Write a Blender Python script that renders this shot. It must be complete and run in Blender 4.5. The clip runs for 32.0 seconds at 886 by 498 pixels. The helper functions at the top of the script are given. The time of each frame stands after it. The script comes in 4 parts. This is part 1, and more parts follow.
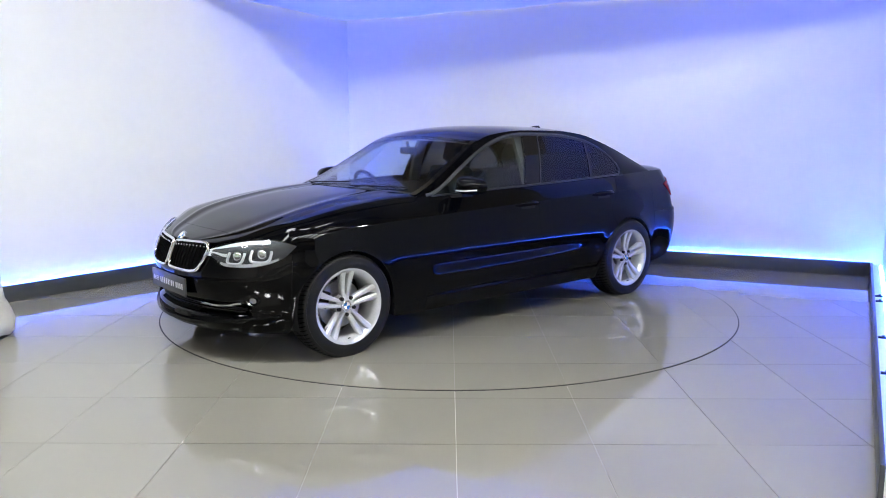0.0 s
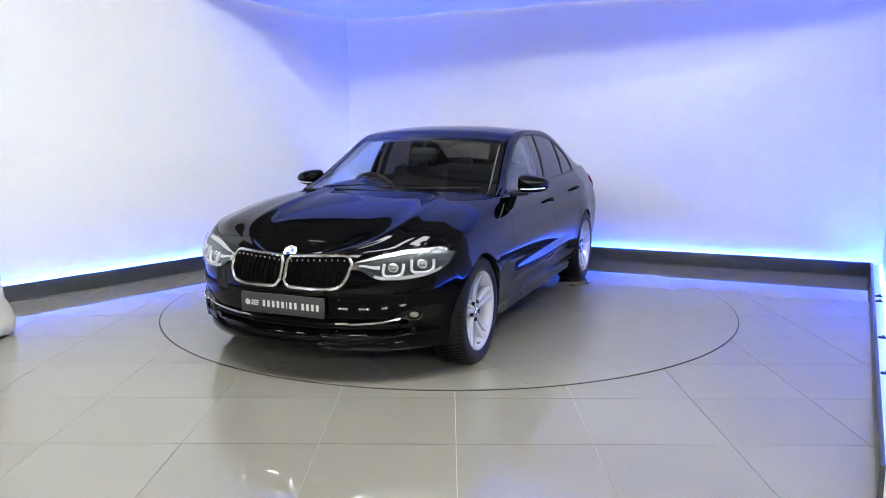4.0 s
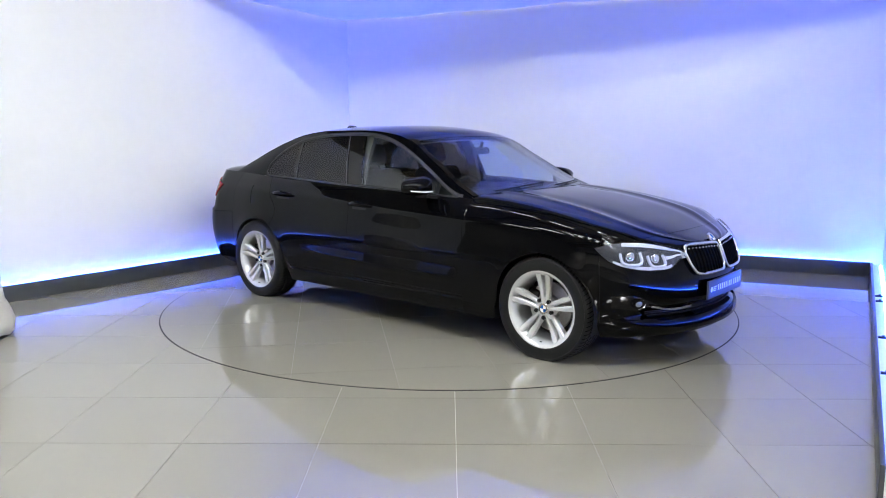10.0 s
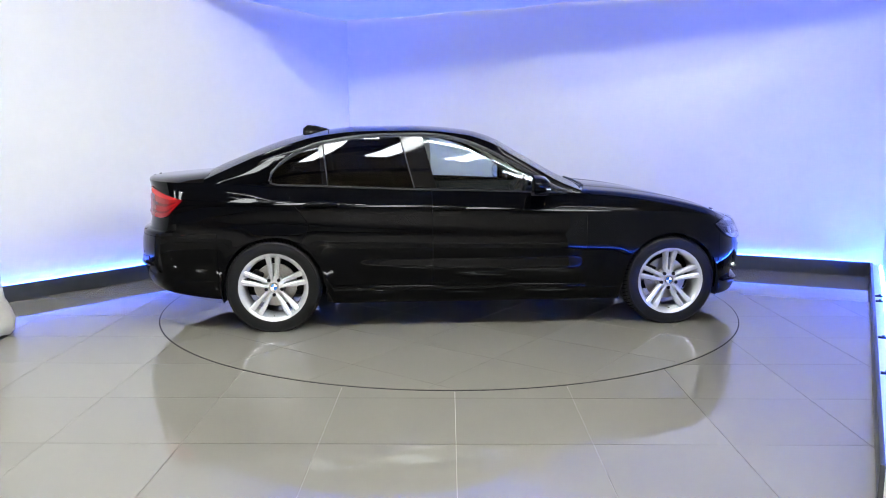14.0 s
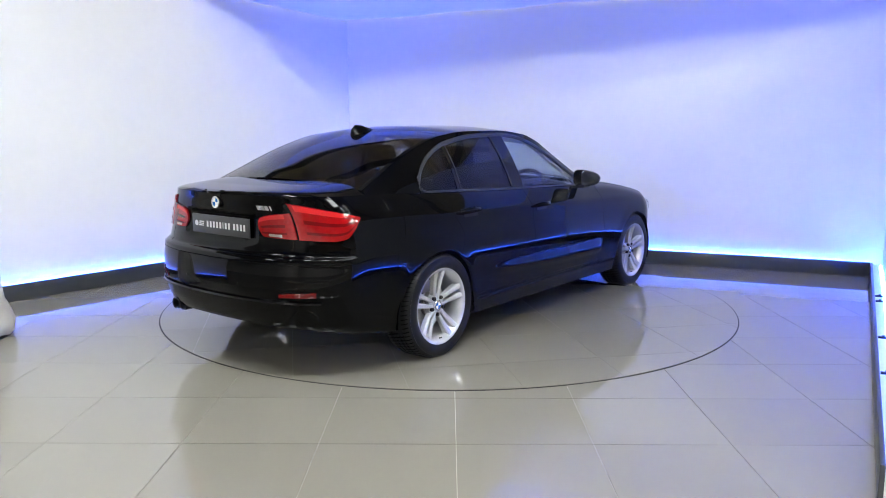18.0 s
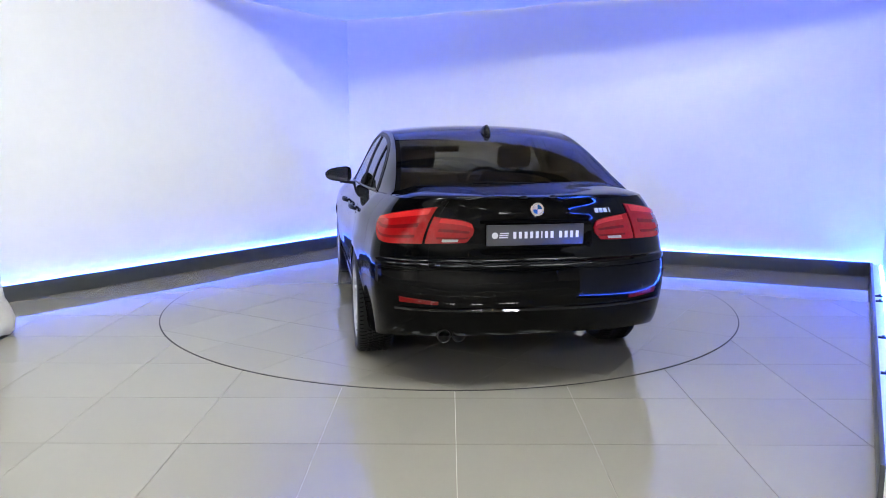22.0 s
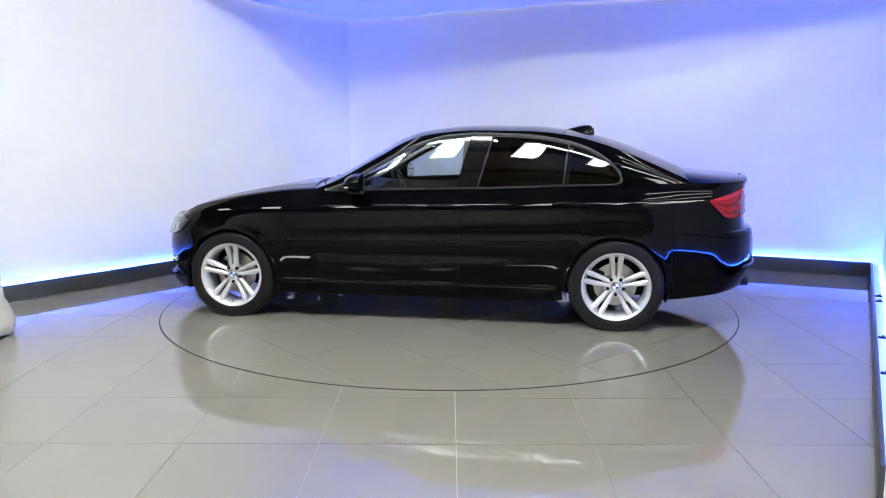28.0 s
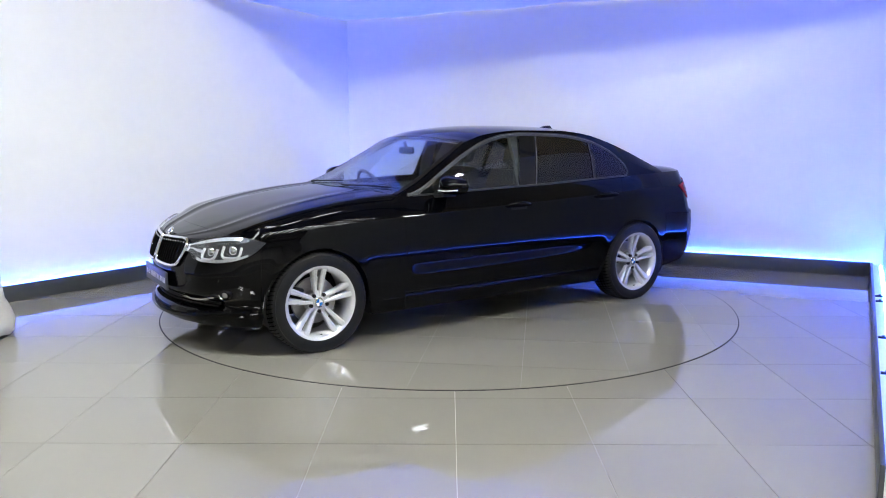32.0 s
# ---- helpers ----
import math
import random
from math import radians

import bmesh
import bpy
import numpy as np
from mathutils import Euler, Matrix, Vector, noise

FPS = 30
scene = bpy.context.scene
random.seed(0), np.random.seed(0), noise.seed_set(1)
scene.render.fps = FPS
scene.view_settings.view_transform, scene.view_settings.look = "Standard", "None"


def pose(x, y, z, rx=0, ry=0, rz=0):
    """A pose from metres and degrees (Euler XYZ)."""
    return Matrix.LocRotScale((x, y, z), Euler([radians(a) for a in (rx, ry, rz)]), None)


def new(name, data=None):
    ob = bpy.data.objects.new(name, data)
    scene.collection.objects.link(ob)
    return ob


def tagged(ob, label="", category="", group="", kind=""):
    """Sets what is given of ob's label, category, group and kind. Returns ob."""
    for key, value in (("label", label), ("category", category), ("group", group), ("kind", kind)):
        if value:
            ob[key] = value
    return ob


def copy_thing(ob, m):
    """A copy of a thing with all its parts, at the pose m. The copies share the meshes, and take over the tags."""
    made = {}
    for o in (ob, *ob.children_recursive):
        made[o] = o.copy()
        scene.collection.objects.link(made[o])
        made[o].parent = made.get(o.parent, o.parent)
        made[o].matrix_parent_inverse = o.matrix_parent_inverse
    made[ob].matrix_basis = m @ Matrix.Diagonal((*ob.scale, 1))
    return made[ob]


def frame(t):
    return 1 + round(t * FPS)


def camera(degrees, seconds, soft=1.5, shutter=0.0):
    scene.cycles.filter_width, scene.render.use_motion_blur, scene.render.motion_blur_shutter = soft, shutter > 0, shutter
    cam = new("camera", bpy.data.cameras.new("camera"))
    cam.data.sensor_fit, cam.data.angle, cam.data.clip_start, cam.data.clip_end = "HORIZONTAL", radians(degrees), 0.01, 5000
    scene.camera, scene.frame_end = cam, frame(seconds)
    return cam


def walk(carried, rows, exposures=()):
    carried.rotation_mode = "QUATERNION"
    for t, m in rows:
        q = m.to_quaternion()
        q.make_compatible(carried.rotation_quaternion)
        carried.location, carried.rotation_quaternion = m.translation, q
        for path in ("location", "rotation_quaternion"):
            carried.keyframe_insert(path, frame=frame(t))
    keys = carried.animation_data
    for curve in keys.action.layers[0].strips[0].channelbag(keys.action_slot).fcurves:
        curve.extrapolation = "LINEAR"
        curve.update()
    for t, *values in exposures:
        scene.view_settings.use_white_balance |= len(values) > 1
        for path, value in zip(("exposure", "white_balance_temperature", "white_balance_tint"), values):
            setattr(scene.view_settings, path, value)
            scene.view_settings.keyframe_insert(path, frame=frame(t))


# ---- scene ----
cam = camera(59.911, 32.0, 1.0)
EYE = (0.0, -6.2244, 1.3998)
VIEW = pose(*EYE, 81.055, 0, 0.412)
walk(cam, [(0.0, VIEW), (32.0, VIEW)], [(0.0, 0.0), (32.0, 0.0)])

# ---- light of the hall: dim world, the lamps are built further down ----
world = bpy.data.worlds.new("world")
scene.world = world
world.use_nodes = True
world.node_tree.nodes["Background"].inputs[0].default_value = (0.9, 0.95, 1.0, 1)
world.node_tree.nodes["Background"].inputs[1].default_value = 0.02
PANEL_GLOW = 280.0
TUBE_GLOW = 112.0
ROW_GLOW = 36.0
HALL_GLOW = 20.0
WASH_GLOW = 210.0
STRIP_GLOW = 45.0
LED_GLOW = 400.0


# ---- materials ----
def material(name, colour, rough=0.5, metal=0.0, coat=0.0, grain=0.0, scale=40.0, bump=0.0, glow=None, power=0.0,
             rough_var=0.0, spec=0.5):
    """A principled surface with variation in tone, gloss and relief at two scales."""
    m = bpy.data.materials.new(name)
    m.use_nodes = True
    nt = m.node_tree
    b = nt.nodes["Principled BSDF"]
    b.inputs["Base Color"].default_value = (*colour, 1)
    b.inputs["Roughness"].default_value = rough
    b.inputs["Metallic"].default_value = metal
    b.inputs["Coat Weight"].default_value = coat
    b.inputs["Coat Roughness"].default_value = 0.02
    b.inputs["Specular IOR Level"].default_value = spec
    if glow:
        b.inputs["Emission Color"].default_value = (*glow, 1)
        b.inputs["Emission Strength"].default_value = power
    if grain or bump or rough_var:
        tc = nt.nodes.new("ShaderNodeTexCoord")
        fine = nt.nodes.new("ShaderNodeTexNoise")
        fine.inputs["Scale"].default_value = scale
        fine.inputs["Detail"].default_value = 6
        broad = nt.nodes.new("ShaderNodeTexNoise")
        broad.inputs["Scale"].default_value = scale * 0.07
        broad.inputs["Detail"].default_value = 3
        for n in (fine, broad):
            nt.links.new(tc.outputs["Object"], n.inputs["Vector"])
        add = nt.nodes.new("ShaderNodeMath")
        add.operation = "ADD"
        nt.links.new(fine.outputs[0], add.inputs[0])
        nt.links.new(broad.outputs[0], add.inputs[1])
        if grain:
            ramp = nt.nodes.new("ShaderNodeMapRange")
            ramp.inputs[1].default_value, ramp.inputs[2].default_value = 0.6, 1.4
            ramp.inputs[3].default_value, ramp.inputs[4].default_value = 1 - grain, 1 + grain
            nt.links.new(add.outputs[0], ramp.inputs[0])
            mul = nt.nodes.new("ShaderNodeVectorMath")
            mul.operation = "SCALE"
            mul.inputs[0].default_value = colour
            nt.links.new(ramp.outputs[0], mul.inputs["Scale"])
            nt.links.new(mul.outputs[0], b.inputs["Base Color"])
        if rough_var:
            rr = nt.nodes.new("ShaderNodeMapRange")
            rr.inputs[1].default_value, rr.inputs[2].default_value = 0.6, 1.4
            rr.inputs[3].default_value, rr.inputs[4].default_value = rough * (1 - rough_var), rough * (1 + rough_var)
            nt.links.new(add.outputs[0], rr.inputs[0])
            nt.links.new(rr.outputs[0], b.inputs["Roughness"])
        if bump:
            bp = nt.nodes.new("ShaderNodeBump")
            bp.inputs["Strength"].default_value = bump
            bp.inputs["Distance"].default_value = 0.004
            nt.links.new(add.outputs[0], bp.inputs["Height"])
            nt.links.new(bp.outputs[0], b.inputs["Normal"])
    return m


def glass(name, tint, mirror=0.06):
    """A thin pane: tinted see-through with a clear reflection."""
    m = bpy.data.materials.new(name)
    m.use_nodes = True
    nt = m.node_tree
    nt.nodes.remove(nt.nodes["Principled BSDF"])
    see = nt.nodes.new("ShaderNodeBsdfTransparent")
    see.inputs[0].default_value = (*tint, 1)
    shine = nt.nodes.new("ShaderNodeBsdfGlossy")
    shine.inputs["Roughness"].default_value = 0.01
    edge = nt.nodes.new("ShaderNodeLayerWeight")
    edge.inputs[0].default_value = 0.5
    steep = nt.nodes.new("ShaderNodeMath")
    steep.operation = "POWER"
    steep.inputs[1].default_value = 4.5
    boost = nt.nodes.new("ShaderNodeMath")
    boost.operation = "MULTIPLY_ADD"
    boost.inputs[1].default_value, boost.inputs[2].default_value = 0.9, mirror
    boost.use_clamp = True
    nt.links.new(edge.outputs["Facing"], steep.inputs[0])
    mix = nt.nodes.new("ShaderNodeMixShader")
    nt.links.new(steep.outputs[0], boost.inputs[0])
    nt.links.new(boost.outputs[0], mix.inputs[0])
    nt.links.new(see.outputs[0], mix.inputs[1])
    nt.links.new(shine.outputs[0], mix.inputs[2])
    nt.links.new(mix.outputs[0], nt.nodes["Material Output"].inputs[0])
    return m


def tile_material(name, colour):
    """Polished grey porcelain: each tile a little different, cloudy, faintly scuffed."""
    m = material(name, colour, 0.03, grain=0.012, scale=5.0, spec=0.9)
    nt = m.node_tree
    b = nt.nodes["Principled BSDF"]
    info = nt.nodes.new("ShaderNodeObjectInfo")
    mr = nt.nodes.new("ShaderNodeMapRange")
    mr.inputs[3].default_value, mr.inputs[4].default_value = 0.975, 1.025
    nt.links.new(info.outputs["Random"], mr.inputs[0])
    s = nt.nodes.new("ShaderNodeVectorMath")
    s.operation = "SCALE"
    src = b.inputs["Base Color"].links[0].from_socket
    nt.links.new(src, s.inputs[0])
    nt.links.new(mr.outputs[0], s.inputs["Scale"])
    nt.links.new(s.outputs[0], b.inputs["Base Color"])
    return m



def tread(m, count=74):
    """Cross cuts round the shoulders of a tyre that turns about its y axis."""
    nt = m.node_tree
    b = nt.nodes["Principled BSDF"]
    tc = nt.nodes.new("ShaderNodeTexCoord")
    sep = nt.nodes.new("ShaderNodeSeparateXYZ")
    nt.links.new(tc.outputs["Object"], sep.inputs[0])

    def calc(op, a, c=None):
        n = nt.nodes.new("ShaderNodeMath")
        n.operation = op
        for k, v in enumerate((a, c)):
            if v is None:
                continue
            if isinstance(v, (int, float)):
                n.inputs[k].default_value = v
            else:
                nt.links.new(v, n.inputs[k])
        return n.outputs[0]
    turn = calc("MULTIPLY", calc("ARCTAN2", sep.outputs[0], sep.outputs[2]), count)
    slant = calc("ADD", turn, calc("MULTIPLY", sep.outputs[1], 60.0))
    cut = calc("GREATER_THAN", calc("SINE", slant), 0.72)
    rim_d = calc("SQRT", calc("ADD", calc("POWER", sep.outputs[0], 2.0), calc("POWER", sep.outputs[2], 2.0)))
    cut = calc("MULTIPLY", cut, calc("GREATER_THAN", rim_d, 0.3165))
    bp = nt.nodes.new("ShaderNodeBump")
    bp.inputs["Strength"].default_value, bp.inputs["Distance"].default_value = 1.0, 0.004
    bp.invert = True
    nt.links.new(cut, bp.inputs["Height"])
    nt.links.new(b.inputs["Normal"].links[0].from_socket, bp.inputs["Normal"])
    nt.links.new(bp.outputs[0], b.inputs["Normal"])
    spec = calc("MULTIPLY", calc("SUBTRACT", 1.0, cut), 0.25)
    nt.links.new(spec, b.inputs["Specular IOR Level"])


WALL = material("white_wall_paint", (0.80, 0.80, 0.80), 0.6, grain=0.02, scale=12, bump=0.05)
CLOTH = material("white_ceiling_sheet", (0.78, 0.78, 0.80), 0.45, grain=0.03, scale=8, bump=0.1)
TILE = tile_material("polished_grey_tile", (0.216, 0.204, 0.172))
GROUT = material("pale_grout", (0.34, 0.32, 0.28), 0.8, grain=0.15, scale=60)
# near-black without sheen: the shade of deep openings put into the colour
VOID = material("depth_shade_black", (0.002, 0.002, 0.002), 0.8, spec=0.05, grain=0.2, scale=90)
DARK_GROUT = material("dark_gap", (0.008, 0.008, 0.008), 0.8, spec=0.1, grain=0.2, scale=60)
TABLE_GROUT = material("grey_table_grout", (0.13, 0.123, 0.105), 0.5, grain=0.15, scale=60)
SKIRT = material("charcoal_skirting", (0.055, 0.06, 0.065), 0.35, grain=0.12, scale=15, bump=0.05)
LEDGE = material("white_ledge", (0.7, 0.7, 0.72), 0.5, grain=0.05, scale=20)
LED = material("blue_led", (0.2, 0.3, 0.8), 0.4, glow=(0.022, 0.10, 1.0), power=LED_GLOW)
HALL_FLOOR = material("hall_floor_tile", (0.15, 0.145, 0.13), 0.08, grain=0.1, scale=4)
HALL = material("pale_hall_wall", (0.58, 0.56, 0.52), 0.8, grain=0.1, scale=6)
ROOF_STEEL = material("brown_roof_sheet", (0.50, 0.41, 0.26), 0.7, grain=0.25, scale=5)
BEAM = material("painted_steel_beam", (0.10, 0.08, 0.06), 0.6, grain=0.15, scale=9)
LAMP_KEY = material("lit_panel", (0.9, 0.9, 0.9), 0.5, glow=(0.925, 0.985, 1.0), power=PANEL_GLOW)
LAMP_TUBE = material("lit_tube", (0.9, 0.9, 0.9), 0.5, glow=(0.925, 0.985, 1.0), power=TUBE_GLOW)
LAMP_FAR = material("dim_lit_panel", (0.9, 0.9, 0.9), 0.5, glow=(0.97, 0.98, 1.0), power=HALL_GLOW)
# added, unseen: brightens the hall's end wall that the car sides reflect
ADDED_WASH = material("added_wash_panel", (0.9, 0.9, 0.9), 0.5, glow=(0.97, 0.98, 1.0), power=WASH_GLOW)
LAMP_STRIP = material("lit_strip", (0.9, 0.9, 0.9), 0.5, glow=(0.97, 0.98, 1.0), power=STRIP_GLOW)
LAMP_ROW = material("lit_row_panel", (0.9, 0.9, 0.9), 0.5, glow=(0.935, 0.985, 0.985), power=ROW_GLOW)
LAMP_FRAME = material("white_lamp_frame", (0.75, 0.75, 0.75), 0.4, grain=0.03)
PAINT = material("black_car_paint", (0.0011, 0.0012, 0.0017), 0.03, spec=0.15, grain=0.1, scale=400)
GLOSS = material("gloss_black_trim", (0.005, 0.005, 0.006), 0.06, spec=0.35, grain=0.1, scale=200)
PLASTIC = material("black_plastic", (0.007, 0.007, 0.008), 0.45, spec=0.2, grain=0.2, scale=150, bump=0.1)
RUBBER = material("tyre_rubber", (0.0075, 0.0075, 0.008), 0.55, spec=0.2, grain=0.2, scale=120, bump=0.15)
tread(RUBBER)
ALLOY = material("silver_alloy", (0.72, 0.73, 0.75), 0.22, metal=0.5, grain=0.04, scale=90)
BEAD = material("satin_dark_bead", (0.038, 0.038, 0.041), 0.4, metal=0.6, grain=0.05, scale=60)
BOWL = material("lamp_bowl", (0.06, 0.062, 0.068), 0.32, metal=0.6, grain=0.2, scale=70)
CHROME = material("bright_chrome", (0.78, 0.79, 0.80), 0.12, metal=1.0, grain=0.03, scale=60)
STEEL = material("brake_steel", (0.35, 0.34, 0.33), 0.35, metal=0.9, grain=0.15, scale=80)
EXHAUST = material("dark_exhaust_steel", (0.035, 0.035, 0.037), 0.35, metal=0.7, grain=0.2, scale=80)
SEAT = material("dark_seat_cloth", (0.035, 0.033, 0.032), 0.8, grain=0.2, scale=120, bump=0.3)
DASH = material("dark_dashboard", (0.018, 0.018, 0.02), 0.6, grain=0.15, scale=90, bump=0.15)
PILLAR = material("grey_pillar_trim", (0.14, 0.135, 0.125), 0.8, grain=0.08, scale=80)
LINING = material("beige_headlining", (0.42, 0.39, 0.32), 0.9, grain=0.08, scale=80)
CLEAR = glass("clear_glass", (0.88, 0.92, 0.92), 0.04)
PRIVACY = glass("privacy_glass", (0.30, 0.30, 0.32), 0.045)
REAR_GLASS = glass("tinted_rear_glass", (0.50, 0.47, 0.40), 0.03)
RING = material("frosted_light_guide", (0.70, 0.71, 0.73), 0.3, metal=0.3, grain=0.05, scale=80)
LENS = glass("lamp_lens", (0.96, 0.97, 0.98), 0.03)
RED = material("red_lamp_lens", (0.27, 0.003, 0.005), 0.05, spec=0.5, grain=0.12, scale=60)
PALE_RED = material("frosted_red_lens", (0.52, 0.016, 0.018), 0.08, spec=0.5, grain=0.1, scale=60)
DIM_LENS = material("smoked_white_lens", (0.36, 0.27, 0.26), 0.15, grain=0.1, scale=60)
DEEP_RED = material("deep_red_reflector", (0.13, 0.0015, 0.003), 0.15, spec=0.3, grain=0.15, scale=120)
PLATE = material("charcoal_plate", (0.05, 0.05, 0.055), 0.35, grain=0.08, scale=60)
WHITE = material("white_print", (0.78, 0.78, 0.78), 0.5, grain=0.03)
BADGE_BLUE = material("badge_blue", (0.02, 0.16, 0.5), 0.15, coat=0.8, grain=0.05)
SHEET = material("white_dust_sheet", (0.50, 0.485, 0.45), 0.75, grain=0.06, scale=25, bump=0.3)


# ---- mesh helpers ----
def build(name, verts, faces, mat, smooth=True, sharp=40.0, normals_at=None):
    me = bpy.data.meshes.new(name)
    me.from_pydata([tuple(map(float, v)) for v in verts], [], [tuple(map(int, f)) for f in faces])
    me.materials.append(mat)
    if smooth:
        me.polygons.foreach_set("use_smooth", [True] * len(me.polygons))
        me.update()
        me.set_sharp_from_angle(angle=radians(sharp))
    me.validate()
    if normals_at is not None:
        me.normals_split_custom_set_from_vertices(normals_at)
    return new(name, me)


def part(name, geo, mat, parent, label="", smooth=True, sharp=40.0):
    ob = build(name, geo[0], geo[1], mat, smooth, sharp, geo[2] if len(geo) > 2 else None)
    ob.parent = parent
    return tagged(ob, label)


def thing(name, label, category, group=""):
    return tagged(new(name), label, category, group)


def join(*geos):
    V, F = [], []
    for v, f in geos:
        n = len(V)
        V += [tuple(a) for a in v]
        F += [tuple(i + n for i in q) for q in f]
    return V, F


def moved(geo, m):
    return [tuple(m @ Vector(v)) for v in geo[0]], geo[1]


def box(x0, x1, y0, y1, z0, z1, bevel=0.0):
    bm = bmesh.new()
    bmesh.ops.create_cube(bm, size=1.0)
    for v in bm.verts:
        v.co = ((x0 + x1) / 2 + v.co.x * (x1 - x0), (y0 + y1) / 2 + v.co.y * (y1 - y0), (z0 + z1) / 2 + v.co.z * (z1 - z0))
    if bevel:
        bmesh.ops.bevel(bm, geom=list(bm.edges), offset=bevel, segments=2, affect="EDGES", profile=0.5)
    geo = [tuple(v.co) for v in bm.verts], [tuple(v.index for v in f.verts) for f in bm.faces]
    bm.free()
    return geo


def lathe(profile, axis="y", n=48, start=0.0, turn=2 * math.pi):
    """Spins (radius, along) points round an axis through the origin."""
    closed = abs(turn - 2 * math.pi) < 1e-6
    m = n if closed else n + 1
    V, F = [], []
    for i in range(m):
        a = start + turn * i / n
        c, s = math.cos(a), math.sin(a)
        for r, h in profile:
            V.append({"y": (r * c, h, r * s), "x": (h, r * c, r * s), "z": (r * c, r * s, h)}[axis])
    k = len(profile)
    for i in range(n):
        j = (i + 1) % m
        for q in range(k - 1):
            F.append((i * k + q, i * k + q + 1, j * k + q + 1, j * k + q))
    return V, F


def grid(P, flip=False):
    """Faces for an array of points, rows by columns."""
    r, c = P.shape[:2]
    F = []
    for i in range(r - 1):
        for j in range(c - 1):
            q = (i * c + j, i * c + j + 1, (i + 1) * c + j + 1, (i + 1) * c + j)
            F.append(q[::-1] if flip else q)
    return [tuple(p) for p in P.reshape(-1, 3)], F


def normals(P):
    du = np.gradient(P, axis=1)
    dv = np.gradient(P, axis=0)
    n = np.cross(du, dv)
    return n / (np.linalg.norm(n, axis=2, keepdims=True) + 1e-9)


def panel(P, gap=0.0018, depth=0.014, sides="lrbt", out=None, shade=None):
    """A body panel: the surface pulled back a little from its shut lines, with its edges turned inwards."""
    P = np.array(P, float)
    N = normals(P)
    if out is not None and np.sum(N * (P - np.array(out))) < 0:
        N = -N
        flip = True
    else:
        flip = False
    Q = P.copy()

    def pull(a, b):
        d = b - a
        return a + d / (np.linalg.norm(d, axis=-1, keepdims=True) + 1e-9) * gap
    if "l" in sides:
        Q[:, 0] = pull(Q[:, 0], P[:, 1])
    if "r" in sides:
        Q[:, -1] = pull(Q[:, -1], P[:, -2])
    if "b" in sides:
        Q[0] = pull(Q[0], P[1])
    if "t" in sides:
        Q[-1] = pull(Q[-1], P[-2])
    r, c = Q.shape[:2]
    E = np.zeros((r + 2, c + 2, 3))
    E[1:-1, 1:-1] = Q
    inner = Q - N * depth
    E[0, 1:-1], E[-1, 1:-1], E[1:-1, 0], E[1:-1, -1] = inner[0], inner[-1], inner[:, 0], inner[:, -1]
    E[0, 0], E[0, -1], E[-1, 0], E[-1, -1] = inner[0, 0], inner[0, -1], inner[-1, 0], inner[-1, -1]
    if shade is None:
        return grid(E, flip)
    S = np.pad(np.array(shade, float), ((1, 1), (1, 1), (0, 0)), mode="edge")
    return (*grid(E, flip), [tuple(n) for n in S.reshape(-1, 3)])


def slab(P, thick, out=None):
    """A sheet with thickness, closed round its edge."""
    P = np.array(P, float)
    N = normals(P)
    flip = out is not None and np.sum(N * (P - np.array(out))) < 0
    if flip:
        N = -N
    r, c = P.shape[:2]
    V = [tuple(p) for p in P.reshape(-1, 3)] + [tuple(p) for p in (P - N * thick).reshape(-1, 3)]
    n = r * c
    F = []
    for i in range(r - 1):
        for j in range(c - 1):
            q = (i * c + j, i * c + j + 1, (i + 1) * c + j + 1, (i + 1) * c + j)
            F += [q, tuple(k + n for k in q[::-1])]
    rim = list(range(c)) + [i * c + c - 1 for i in range(1, r)] + [(r - 1) * c + j for j in range(c - 2, -1, -1)] + [i * c for i in range(r - 2, 0, -1)]
    for a, b in zip(rim, rim[1:] + rim[:1]):
        F.append((b, a, a + n, b + n))
    if flip:
        F = [f[::-1] for f in F]
    return V, F


def tube(points, radius, n=10, closed=False):
    """A round bar along points; radius may be one for all, or one each."""
    pts = [Vector(p) for p in points]
    rad = radius if isinstance(radius, (list, tuple)) else [radius] * len(pts)
    V, F = [], []
    up = Vector((0.13, 0.29, 0.95)).normalized()
    m = len(pts)
    for i, p in enumerate(pts):
        a, b = (pts[i - 1], pts[(i + 1) % m]) if closed else (pts[max(i - 1, 0)], pts[min(i + 1, m - 1)])
        d = (b - a).normalized()
        s = d.cross(up).normalized()
        u = s.cross(d)
        for k in range(n):
            t = 2 * math.pi * k / n
            V.append(tuple(p + (s * math.cos(t) + u * math.sin(t)) * rad[i]))
    for i in range(m if closed else m - 1):
        j = (i + 1) % m
        for k in range(n):
            F.append((i * n + k, i * n + (k + 1) % n, j * n + (k + 1) % n, j * n + k))
    if not closed:
        F += [tuple(range(n))[::-1], tuple((m - 1) * n + k for k in range(n))]
    return V, F


